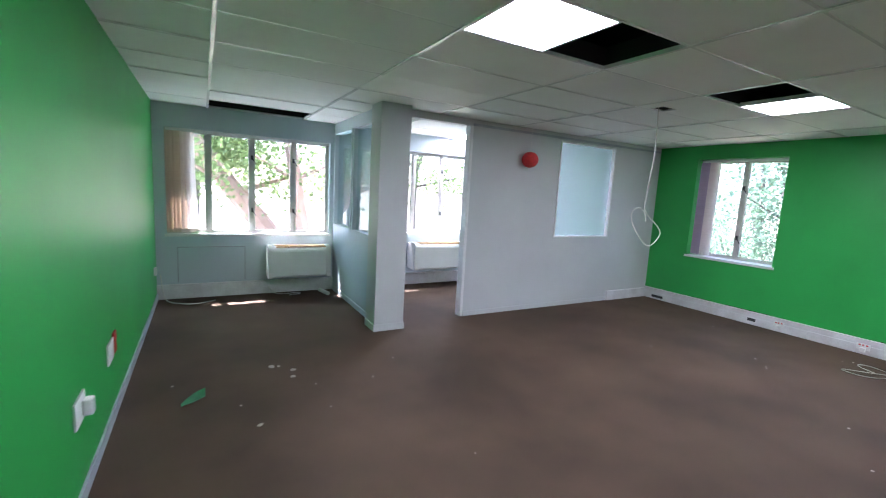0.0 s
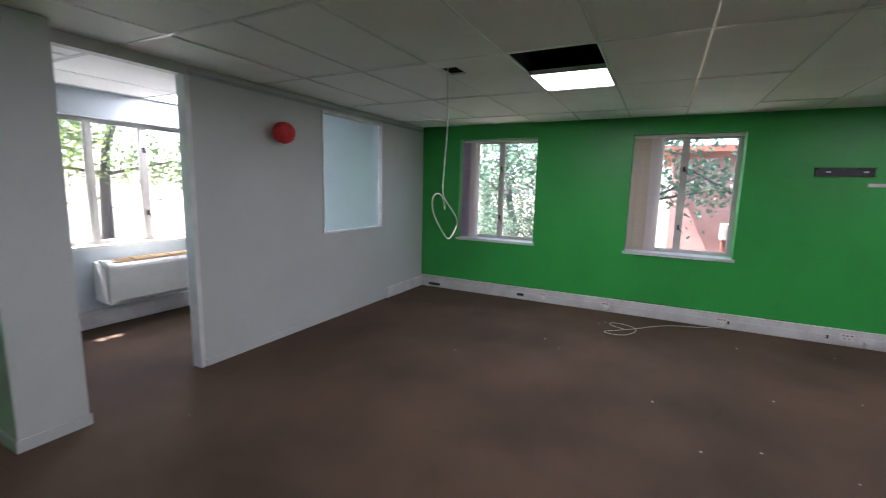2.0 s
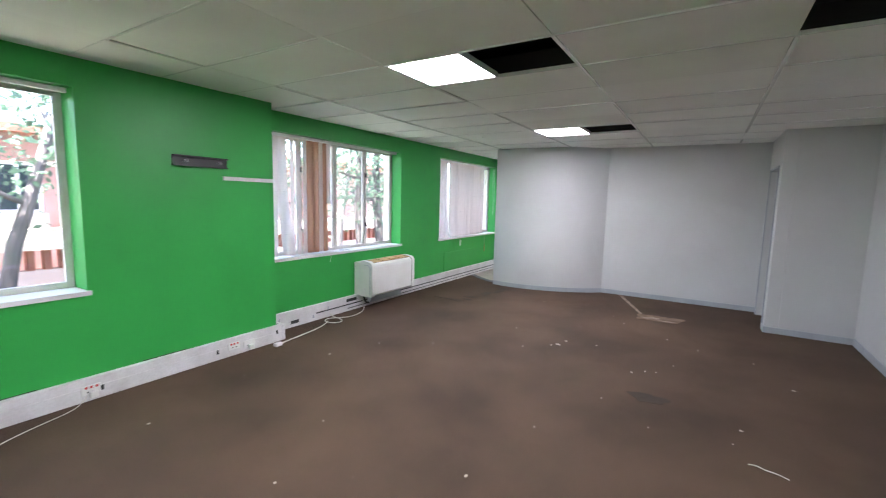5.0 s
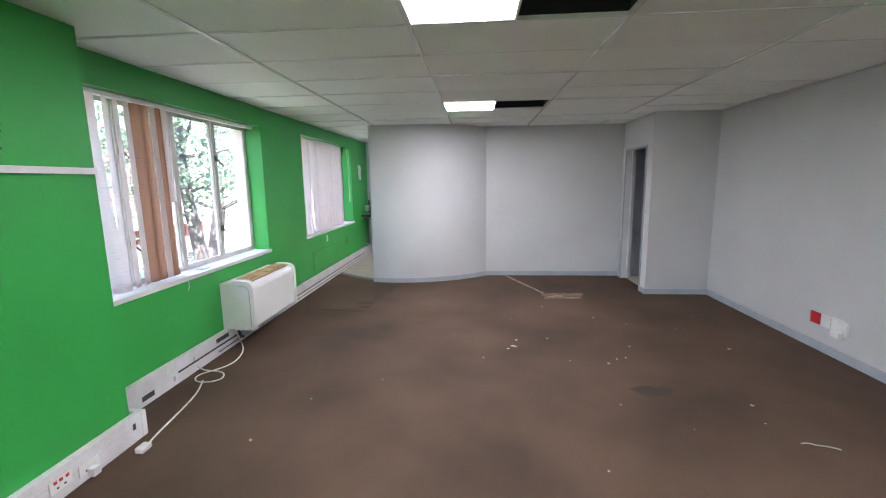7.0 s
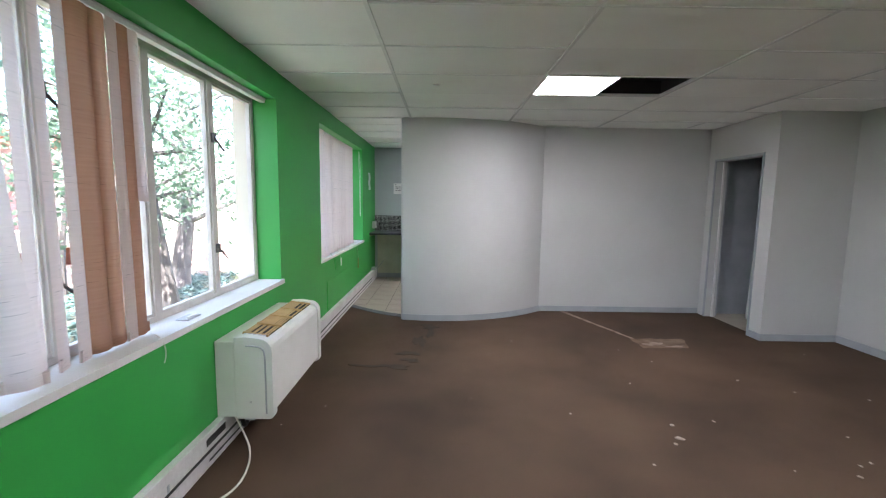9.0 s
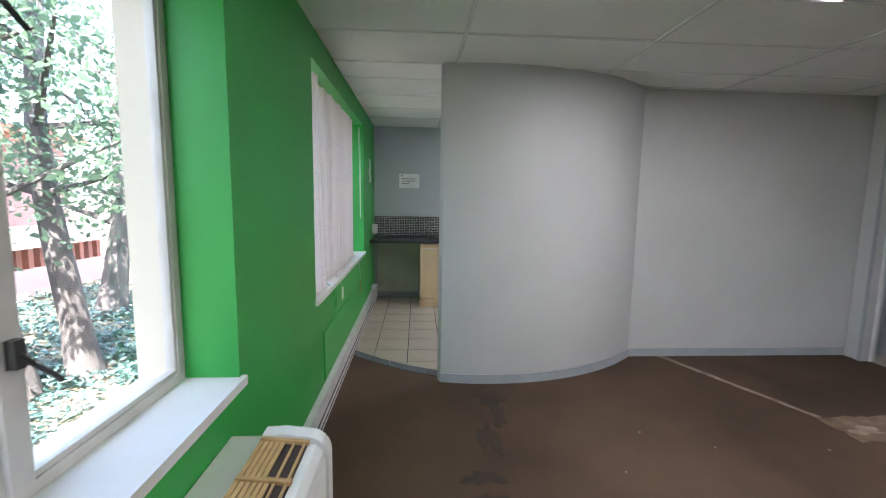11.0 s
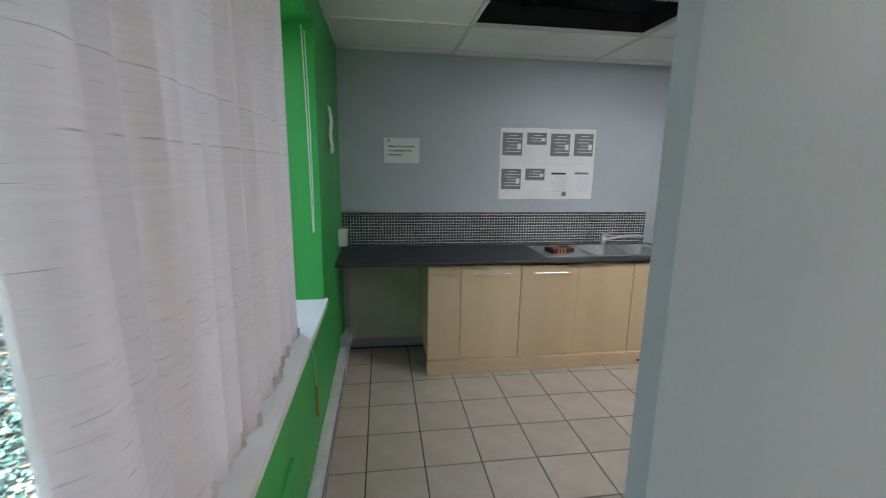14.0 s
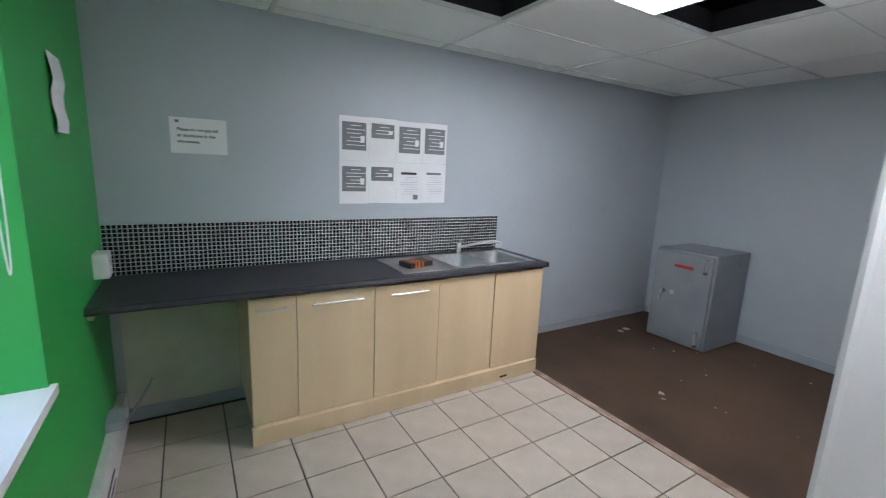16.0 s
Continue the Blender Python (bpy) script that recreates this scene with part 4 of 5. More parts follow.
blot("stain", 3.55, -1.40, 0.13, 0.10, STAIN, 0.0022, "dark stain on the carpet", "stain", 3)
for k, (x, y, rx, ry) in enumerate(((6.22, -4.62, 0.10, 0.09), (6.20, -4.40, 0.05, 0.14), (6.31, -4.10, 0.06, 0.16), (6.40, -3.72, 0.09, 0.06), (6.37, -3.54, 0.08, 0.05), (6.48, -3.38, 0.12, 0.05), (6.72, -3.385, 0.16, 0.025))):
    blot("stain", x, y, rx, ry, STAIN, 0.0022 + 0.0001 * k, "dark damp stain on the carpet", "stain", 5 + k, rough=0.55)


def ragged(pts, seed, step=0.05, off=0.008):
    """An outline whose straight sides are broken into small uneven steps."""
    r, out = random.Random(seed), []
    for (xa, ya), (xb, yb) in zip(pts, pts[1:] + pts[:1]):
        n = max(1, int(math.hypot(xb - xa, yb - ya) / step))
        out += [(xa + (xb - xa) * q / n + r.uniform(-off, off), ya + (yb - ya) * q / n + r.uniform(-off, off)) for q in range(n)]
    return out


struct("bare_patch", prism(ragged([(3.97, -3.97), (3.99, -4.28), (3.39, -4.28), (3.48, -3.985)], 12, off=0.016), -0.002, 0.0024), WORN, "bare rectangular patch worn in the carpet", "patch")
blot("patch_crust", 3.80, -4.10, 0.11, 0.05, BARE, 0.0028, "pale glue crust on the bare patch", "patch", 31, rough=0.5)
blot("patch_crust", 3.60, -4.03, 0.08, 0.03, BARE, 0.0028, "pale glue crust on the bare patch", "patch", 32, rough=0.5)
struct("bare_strip", prism(ragged([(4.45, -5.44), (4.39, -5.44), (3.93, -4.29), (3.97, -4.27)], 13, 0.06, 0.006), -0.002, 0.0026), BARE, "thin bare strip across the carpet", "patch")
rg = random.Random(21)
spots = [(0.99, 4.43, 0.03), (1.05, 4.42, 0.02), (1.15, 4.30, 0.03), (1.12, 4.17, 0.026), (0.71, 3.83, 0.012), (0.8, 3.51, 0.022), (0.27, 4.33, 0.012), (1.28, 3.57, 0.008),
         (4.54, -2.25, 0.03), (4.60, -2.19, 0.018), (4.50, -2.42, 0.02), (4.31, 0.28, 0.014), (4.29, 1.13, 0.012), (2.94, -1.22, 0.016), (3.64, -1.99, 0.013), (3.55, -2.02, 0.013), (2.51, -2.27, 0.018),
         (5.15, -2.56, 0.012), (7.13, -2.36, 0.008), (6.91, -2.62, 0.008), (4.18, -2.48, 0.012), (3.74, -1.89, 0.016), (3.06, -7.6, 0.04), (3.16, -7.58, 0.03), (4.0, -6.6, 0.028), (4.06, -6.55, 0.018)]
spots += [(rg.uniform(0.5, 6.6), rg.uniform(-4.2, 4.6), rg.uniform(0.004, 0.014)) for _ in range(60)]
spots += [(rg.uniform(2.6, 4.1), rg.uniform(-7.6, -5.8), rg.uniform(0.004, 0.012)) for _ in range(14)]
for x, y, r in spots:
    if x < 1.75 and y < -0.5 or (x < 2.6 and y < -4.2):
        continue
    c = tagged(part("debris", bmesh.new(), CRUMB), "small pale crumb of plaster on the carpet", "debris", "crumbs on the carpet")
    bm = bmesh.new()
    bmesh.ops.create_icosphere(bm, subdivisions=1, radius=r)
    for v in bm.verts:
        v.co = Vector((v.co.x * rg.uniform(0.6, 1.4), v.co.y * rg.uniform(0.5, 1.1), max(0.0, v.co.z * 0.45 * rg.uniform(0.5, 1.2))))
    bm.to_mesh(c.data)
    bm.free()
    c.matrix_basis = pose(x, y, 0.001, 0, 0, rg.uniform(0, 360))
lf = thing("paint_flake", "curled dark green leaf of peeled paint", "debris")
bm = bmesh.new()
for k in range(7):
    a = k / 6
    wdt = 0.045 * math.sin(math.pi * (0.08 + 0.86 * a))
    for s in (-1, 0, 1):
        bm.verts.new((0.34 + 0.15 * a, 3.96 + 0.10 * a + s * wdt, 0.004 + (0.05 if s == 1 else 0.0) * a + 0.015 * abs(s)))
bm.verts.ensure_lookup_table()
for k in range(6):
    for s in range(2):
        bm.faces.new((bm.verts[k * 3 + s], bm.verts[k * 3 + s + 1], bm.verts[k * 3 + 3 + s + 1], bm.verts[k * 3 + 3 + s]))
ob = part("flake", bm, LEAFGREEN, lf)
sm = ob.modifiers.new("thick", "SOLIDIFY")
sm.thickness = 0.002

# doorway frame and what stands beyond
struct("door_1", boxes((2.385, 2.555, -5.305, -5.281, 0.0, 2.075), (2.385, 2.555, -4.469, -4.452, 0.0, 2.075), (2.385, 2.555, -5.281, -4.469, 2.051, 2.075)), SKIRT, "grey metal door frame standing open", "door frame")
struct("door_frame_stop", boxes((2.44, 2.46, -5.281, -5.262, 0.0, 2.05)), WHITE, "pale door stop", "trim")
dl = thing("leaning_panel", "grey board with a cut corner leaning inside", "panel")
bm = bmesh.new()
pr = [(-5.20, 0.0), (-5.20, 1.10), (-5.14, 1.12), (-5.09, 1.20), (-5.03, 1.22), (-4.45, 1.24), (-4.45, 0.0)]
vs = [[bm.verts.new((x - z * 0.04, y, z)) for y, z in pr] for x in (2.02, 2.05)]
bm.faces.new(vs[0])
bm.faces.new(vs[1][::-1])
for i in range(len(pr)):
    j = (i + 1) % len(pr)
    bm.faces.new((vs[0][i], vs[1][i], vs[1][j], vs[0][j]))
bmesh.ops.recalc_face_normals(bm, faces=bm.faces)
part("board", bm, DOORGREY, dl)


# ---- kitchenette ----
wt = thing("worktop", "charcoal laminate worktop with a rounded front edge", "worktop")
pr = [(-7.919, 0.872), (-7.315, 0.872), (-7.298, 0.876), (-7.290, 0.890), (-7.296, 0.905), (-7.315, 0.911), (-7.919, 0.911)]
def worktop_piece(x0, x1, prof):
    b = bmesh.new()
    vs = [[b.verts.new((x, y, z)) for y, z in prof] for x in (x0, x1)]
    b.faces.new(vs[0])
    b.faces.new(vs[1][::-1])
    for i in range(len(prof)):
        j = (i + 1) % len(prof)
        b.faces.new((vs[0][i], vs[1][i], vs[1][j], vs[0][j]))
    bmesh.ops.recalc_face_normals(b, faces=b.faces)
    return b
part("slab", worktop_piece(5.40, 7.398, pr), SLATETOP, wt)
part("slab", worktop_piece(4.58, 4.70, pr), SLATETOP, wt)
part("front_strip", worktop_piece(4.701, 5.399, [(-7.40, 0.872)] + pr[1:6] + [(-7.40, 0.911)]), SLATETOP, wt)
part("back_strip", worktop_piece(4.701, 5.399, [(-7.919, 0.872), (-7.82, 0.872), (-7.82, 0.911), (-7.919, 0.911)]), SLATETOP, wt)
part("end_trim", boxes((4.572, 4.579, -7.919, -7.30, 0.874, 0.909)), BLACK, wt)

sk = thing("kitchen_sink", "double-bowl stainless steel sink with a drainer", "sink")
part("drainer", boxes((5.41, 5.80, -7.83, -7.36, 0.9115, 0.916), bevel=0.002), CHROME, sk)
for k in range(7):
    part("drainer_rib", boxes((5.45, 5.74, -7.78 + 0.055 * k, -7.77 + 0.055 * k, 0.9165, 0.919)), CHROME, sk)
part("rim", boxes((4.66, 5.405, -7.398, -7.36, 0.9115, 0.917), (4.66, 5.405, -7.84, -7.80, 0.9115, 0.917), (4.66, 4.72, -7.80, -7.398, 0.9115, 0.917),
                  (5.035, 5.075, -7.80, -7.398, 0.9115, 0.917), (5.375, 5.405, -7.80, -7.398, 0.9115, 0.917)), CHROME, sk)
for a, b in ((4.72, 5.035), (5.075, 5.375)):
    bm = bmesh.new()
    y0, y1 = -7.80, -7.398
    rings = []
    for z, s in ((0.915, 0.0), (0.88, 0.008), (0.80, 0.016), (0.775, 0.03), (0.766, 0.06)):
        ring = []
        for cx, cy, st in ((b - s - 0.05, y1 - s - 0.05, 0), (a + s + 0.05, y1 - s - 0.05, 90), (a + s + 0.05, y0 + s + 0.05, 180), (b - s - 0.05, y0 + s + 0.05, 270)):
            for q in range(5):
                t = radians(st + 22.5 * q)
                ring.append(bm.verts.new((cx + 0.05 * math.cos(t), cy + 0.05 * math.sin(t), z)))
        rings.append(ring)
    for r0, r1 in zip(rings, rings[1:]):
        for i in range(len(r0)):
            j = (i + 1) % len(r0)
            bm.faces.new((r0[i], r1[i], r1[j], r0[j]))
    bm.faces.new(rings[-1])
    bmesh.ops.recalc_face_normals(bm, faces=bm.faces)
    bo = smooth(part("bowl", bm, CHROME, sk))
    part("drain", cyl(bmesh.new(), ((a + b) / 2, -7.6, 0.766), ((a + b) / 2, -7.6, 0.77), 0.035, n=18), BLACK, bo)
tp = thing("mixer_tap", "chrome swivel mixer tap over the sink", "tap")
smooth(part("body", cyl(bmesh.new(), (5.085, -7.82, 0.917), (5.085, -7.82, 1.0), 0.022, 0.020, 16), CHROME, tp))
tube("spout", [(5.085, -7.81, 0.965), (5.0, -7.77, 0.99), (4.90, -7.70, 1.02), (4.82, -7.65, 1.03), (4.80, -7.635, 1.015)], 0.011, CHROME, tp)
tube("lever", [(5.085, -7.82, 1.0), (5.085, -7.815, 1.02), (5.06, -7.77, 1.035), (5.065, -7.74, 1.04)], 0.008, CHROME, tp)
bk = thing("card_box", "orange and black card packet on the drainer", "packet")
pk = pose(5.63, -7.52, 0.92, 0, 0, 14)
part("carton", boxes((-0.10, 0.10, -0.06, 0.06, 0.0, 0.035), bevel=0.003), BOXORANGE, bk, at=pk)
part("sleeve", boxes((-0.101, -0.02, -0.062, 0.062, 0.002, 0.0365), (0.06, 0.101, -0.062, 0.062, 0.002, 0.0365), (-0.005, 0.012, -0.0615, 0.0615, 0.003, 0.036), (0.03, 0.042, -0.0615, 0.0615, 0.003, 0.036)), BOXBLACK, bk, at=pk)
part("sheet", boxes((-0.13, -0.07, -0.05, 0.03, 0.001, 0.004)), PAPER, bk, at=pk)

cx = [6.73, 6.48, 6.01, 5.545, 5.075, 4.605]
def cabinet(x0, x1, doors, handles, label):
    """A base unit from x0 to x1: carcass, doors and bar handles."""
    c = thing("base_cabinet", label, "cabinet", "kitchen base cabinets")
    part("body", boxes((x0 + 0.001, x0 + 0.017, -7.918, -7.346, 0.112, 0.870), (x1 - 0.017, x1 - 0.001, -7.918, -7.346, 0.112, 0.870),
                       (x0 + 0.017, x1 - 0.017, -7.918, -7.346, 0.112, 0.128), (x0 + 0.017, x1 - 0.017, -7.918, -7.91, 0.128, 0.870)), MAPLE, c)
    for (a, b), h, sag in zip(doors, handles, (0.0, 0.004)):
        d = part("door", boxes((a + 0.002, b - 0.002, -7.345, -7.327 + sag, 0.116 - sag, 0.862 - sag), bevel=0.0015), MAPLE, c)
        if h:
            m = (a + b) / 2
            bm = cyl(bmesh.new(), (m - h, -7.298, 0.80), (m + h, -7.298, 0.80), 0.006, n=10)
            cyl(bm, (m - h + 0.03, -7.327 + sag, 0.80), (m - h + 0.03, -7.298, 0.80), 0.005, n=8)
            cyl(bm, (m + h - 0.03, -7.327 + sag, 0.80), (m + h - 0.03, -7.298, 0.80), 0.005, n=8)
            part("handle", bm, CHROME, d, "brushed steel bar handle")
    return c


cabinet(6.48, 6.73, [(6.48, 6.73)], [0.095], "narrow maple-effect base cabinet, closed")
cabinet(5.545, 6.48, [(6.01, 6.48), (5.545, 6.01)], [0.15, 0.13], "double maple-effect base cabinet with bar handles")
cabinet(4.605, 5.545, [(5.075, 5.545), (4.605, 5.075)], [0, 0], "maple-effect sink cabinet without handles")
pl = thing("plinth", "maple-effect plinth, chipped at the floor", "plinth")
part("board", boxes((4.62, 6.735, -7.335, -7.30, 0.001, 0.110)), MAPLE, pl)
part("chip", prism([(4.92, -7.2995), (4.99, -7.2995), (4.97, -7.2985), (4.94, -7.2985)], 0.03, 0.045), DARK, pl)
struct("worktop_batten", boxes((6.76, 7.38, -7.918, -7.89, 0.83, 0.871), (7.375, 7.398, -7.89, -7.35, 0.84, 0.871)), CREAM, "pale batten under the worktop", "trim")
struct("wall_under_worktop", boxes((6.735, 7.35, -7.919, -7.915, 0.081, 0.83)), CREAM, "stained cream paint under the worktop", "wall")

sb = struct("splashback", boxes((4.63, 7.399, -7.919, -7.913, 0.913, 1.205)), MOSAICGROUT, "black mosaic splashback with pale grout", "splashback")
bm = bmesh.new()
PT = 0.0245
for i in range(113):
    for j in range(12):
        x0, z0 = 4.632 + PT * i, 0.914 + PT * j
        if z0 + PT > 1.21:
            continue
        vs = [bm.verts.new(p) for p in ((x0, -7.9128, z0), (x0 + 0.0205, -7.9128, z0), (x0 + 0.0205, -7.9128, z0 + 0.0205), (x0, -7.9128, z0 + 0.0205),
                                        (x0 + 0.002, -7.9095, z0 + 0.002), (x0 + 0.0187, -7.9095, z0 + 0.002), (x0 + 0.0187, -7.9095, z0 + 0.0187), (x0 + 0.002, -7.9095, z0 + 0.0187))]
        bm.faces.new(vs[4:][::-1])
        for a in range(4):
            b = (a + 1) % 4
            bm.faces.new((vs[a], vs[4 + a], vs[4 + b], vs[b]))
mo = part("mosaic", bm, MOSAIC, sb)
tagged(mo, kind="stuff")

# notices on the walls
YP = -7.9185
def sheet(x0, x1, z0, z1, label, name="notice"):
    t = thing(name, label, "notice", "paper notices")
    bm = bmesh.new()
    n = 6
    for i in range(n + 1):
        for j in range(3):
            bm.verts.new((x0 + (x1 - x0) * i / n, YP + 0.002 + 0.0035 * abs(math.sin(i * 1.7 + j)) * (1 if j != 1 else 0.4), z0 + (z1 - z0) * j / 2))
    bm.verts.ensure_lookup_table()
    for i in range(n):
        for j in range(2):
            a = i * 3 + j
            bm.faces.new((bm.verts[a], bm.verts[a + 1], bm.verts[a + 4], bm.verts[a + 3]))
    ob = part("paper", bm, PAPER, t)
    ob.modifiers.new("thick", "SOLIDIFY").thickness = 0.0006
    return t


def bar(t, x0, x1, z0, z1, mat, off=0.0075):
    part("print", boxes((x0, x1, YP + off, YP + off + 0.0008, z0, z1)), mat, t)


nt = sheet(6.745, 7.038, 1.617, 1.82, "white printed notice taped to the wall")
for k, line in enumerate(("Please do not put foil", "or aluminium in the", "microwave.")):
    lettering("lettering", line, 0.0245, INK, nt, pose(7.003, YP + 0.0072, 1.745 - 0.034 * k, 90, 0, 180))
bar(nt, 6.99, 7.01, 1.79, 1.805, PRINT)
rp = random.Random(2)
for r in range(2):
    for c in range(4):
        x1 = 6.05 - 0.2165 * c
        x0, z1 = x1 - 0.216, 1.925 - 0.304 * r + 0.004 * (c % 2)
        z0 = z1 - 0.303
        t = sheet(x0, x1, z0, z1, "white A4 notice with grey printed blocks" if not (r == 1 and c > 1) else "white A4 notice with fine print")
        if r == 0 or c < 2:
            tall = 0.19 if (c != 1) else 0.10
            if r == 1 and c == 0:
                tall = 0.175
            bar(t, x0 + 0.022, x1 - 0.018, z1 - 0.04 - tall, z1 - 0.04, PRINT)
            nl = 3 if tall < 0.15 else 6
            for k in range(nl):
                z = z1 - 0.06 - k * (tall - 0.03) / nl
                bar(t, x0 + (0.03 if k % 2 else 0.06), x1 - (0.05 if k % 3 else 0.08), z - 0.005, z, PAPER, 0.0085)
            bar(t, x0 + 0.035, x0 + 0.065, z1 - 0.035 - tall * 0.75, z1 - 0.035 - tall * 0.5, PAPER, 0.0085)
        else:
            bar(t, x0 + 0.045, x1 - 0.04, z1 - 0.085, z1 - 0.068, INK if c == 2 else PRINT)
            for k in range(8):
                z = z1 - 0.105 - k * 0.018
                bar(t, x0 + 0.03, x1 - 0.03 - 0.05 * rp.random(), z - 0.0025, z, SILVER)
            if c == 2:
                bar(t, x0 + 0.03, x0 + 0.07, z0 + 0.03, z0 + 0.065, PRINT)
ns = thing("notice", "curled white notice on the green wall", "notice", "paper notices")
bm = bmesh.new()
for i in range(7):
    for j in range(2):
        bm.verts.new((7.397 - 0.012 * math.sin(i * 0.9) ** 2, -7.18 - 0.2 * j, 1.97 - 0.30 * i / 6))
bm.verts.ensure_lookup_table()
for i in range(6):
    bm.faces.new([bm.verts[k] for k in (2 * i, 2 * i + 1, 2 * i + 3, 2 * i + 2)])
part("paper", bm, PAPER, ns).modifiers.new("thick", "SOLIDIFY").thickness = 0.0006

# safe
sf = thing("safe", "grey steel safe standing on the carpet", "safe", at=pose(0.035, 0.04, 0))
part("body", boxes((2.27, 2.875, -7.49, -6.92, 0.0, 0.92), bevel=0.008), SAFEGREY, sf)
sd = part("door", boxes((2.877, 2.91, -7.48, -6.935, 0.015, 0.90), bevel=0.005), SAFEGREY, sf)
part("label_plate", boxes((2.911, 2.914, -7.28, -7.10, 0.755, 0.785)), RED, sd, "red maker's plate")
bm = cyl(bmesh.new(), (2.91, -7.36, 0.50), (2.945, -7.36, 0.50), 0.018, n=14)
cyl(bm, (2.94, -7.36, 0.51), (2.955, -7.37, 0.41), 0.009, 0.007, 10)
part("handle", bm, CHROME, sd, "chrome lever handle")
part("keyhole_cover", cyl(bmesh.new(), (2.91, -7.27, 0.505), (2.918, -7.27, 0.505), 0.024, n=16), CHROME, sd)
for z in (0.82, 0.12):
    bm = cyl(bmesh.new(), (2.925, -6.985, z - 0.06), (2.925, -6.985, z + 0.06), 0.014, n=12)
    part("hinge", bm, CHROME, sf)
    part("hinge_pin", cyl(bmesh.new(), (2.925, -6.985, z - 0.075), (2.925, -6.985, z - 0.061), 0.017, n=12), BLACK, sf)

# cable by the trunking in the kitchenette
cable("grey cable end behind the worktop", [(7.34, -7.5, 0.2), (7.30, -7.55, 0.22), (7.25, -7.62, 0.28), (7.2, -7.68, 0.36)], 0.006, SKIRT)
bx = thing("junction_box", "small open grey junction box on the trunking", "box")
part("box", boxes((7.32, 7.399, -7.62, -7.46, 0.201, 0.25), bevel=0.004), SKIRT, bx)

# ---- outside ----
def rough_ground():
    bm = bmesh.new()
    bmesh.ops.create_grid(bm, x_segments=60, y_segments=60, size=150)
    for v in bm.verts:
        if v.co.length > 14:
            v.co.z += 0.25 * noise.noise(v.co * 0.15)
    bmesh.ops.translate(bm, verts=bm.verts, vec=(4, 0, GROUND))
    return bm


GROUND = -0.55
struct("ground", rough_ground(), SOIL, "garden soil and leaf litter", "ground")


# pale slab added outside the north windows to bounce sun onto the ceiling
struct("paving", boxes((-9.0, 10.0, 7.40, 11.6, GROUND - 0.1, GROUND + 0.03)), PAVING, "pale concrete paving added to bounce sun indoors", "paving")


def leaves(rnd, centres, count, size, spread):
    """Many small folded leaves round the given clump centres."""
    vs, fs = [], []
    for _ in range(count):
        c, s = rnd.choice(centres)
        p = c + Vector((rnd.gauss(0, 1), rnd.gauss(0, 1), rnd.gauss(0, 0.75))) * s * spread
        d = Vector((rnd.uniform(-1, 1), rnd.uniform(-1, 1), rnd.uniform(-0.9, 0.5))).normalized()
        side = d.cross(Vector((rnd.uniform(-1, 1), rnd.uniform(-1, 1), rnd.uniform(-1, 1)))).normalized()
        l = size * rnd.uniform(0.6, 1.4)
        k = len(vs)
        vs += [p, p + d * l * 0.5 + side * l * 0.28, p + d * l, p + d * l * 0.5 - side * l * 0.28]
        fs.append((k, k + 1, k + 2, k + 3))
    me = bpy.data.meshes.new("crown")
    me.from_pydata([tuple(v) for v in vs], [], fs)
    return me


def tree(x, y, h, r, lean, seed, bark, count=1700, low=1.3, size=0.13, leaf=None, label="leafy garden tree with a grey trunk"):
    rnd = random.Random(seed)
    t = thing("tree", label, "tree", "garden trees", at=pose(x, y, GROUND))
    bm = bmesh.new()
    p, d = Vector((0, 0, -0.1)), Vector((lean[0], lean[1], 1)).normalized()
    tips, n = [], 9
    pts = [p.copy()]
    for i in range(n):
        d = (d + Vector((rnd.gauss(0, 0.06), rnd.gauss(0, 0.06), 0.03))).normalized()
        p = p + d * h / n
        pts.append(p.copy())
    for i, (a, b) in enumerate(zip(pts, pts[1:])):
        cyl(bm, a, b + (b - a) * 0.04, r * (1 - 0.085 * i) * (1.25 if i == 0 else 1), r * (1 - 0.085 * (i + 1)), 9)
    for i in range(3, n + 1):
        for _ in range(2):
            a = pts[i]
            if a.z < low:
                continue
            ang = rnd.uniform(0, 6.28)
            q = a + Vector((math.cos(ang), math.sin(ang), rnd.uniform(0.05, 0.6))) * h * rnd.uniform(0.14, 0.3)
            cyl(bm, a, q, r * 0.32, r * 0.1, 6)
            tips += [(q, 0.55), ((a + q) / 2 + Vector((0, 0, 0.2)), 0.5)]
    tips.append((pts[-1], 0.7))
    part("trunk", bm, bark, t)
    me = leaves(rnd, tips, count, size, 0.85)
    me.materials.append(leaf or FOLIAGE)
    part("crown", me, leaf or FOLIAGE, t)
    return t


tree(10.57, -5.85, 6.0, 0.11, (0.02, 0.03), 1, BARK, 5200, low=1.7, size=0.09)
tree(10.40, -6.35, 6.4, 0.15, (-0.02, 0.03), 2, BARK, 5200, low=1.7, size=0.09)
tree(11.9, -8.9, 5.0, 0.22, (0.1, -0.5), 3, BARK, 3600, low=1.3, size=0.09, label="leaning garden tree with a bent trunk")
tree(11.2, -3.1, 6.0, 0.14, (0.0, 0.0), 21, BARK, 4200, low=1.6, size=0.09)
tree(12.8, -1.2, 6.5, 0.14, (0.0, 0.05), 4, BARK, low=1.8)
tree(12.6, 0.3, 6.0, 0.12, (0.0, 0.02), 5, BARK, 2600, low=1.7)
tree(13.0, 2.3, 6.0, 0.13, (0.0, 0.05), 6, BARK, 3600, low=1.2)
tree(11.6, 4.2, 6.5, 0.15, (0.02, 0.0), 7, BARK, 4600, low=0.8)
tree(13.6, 5.6, 6.0, 0.13, (0.0, 0.0), 8, BARK, 4600, low=0.6)
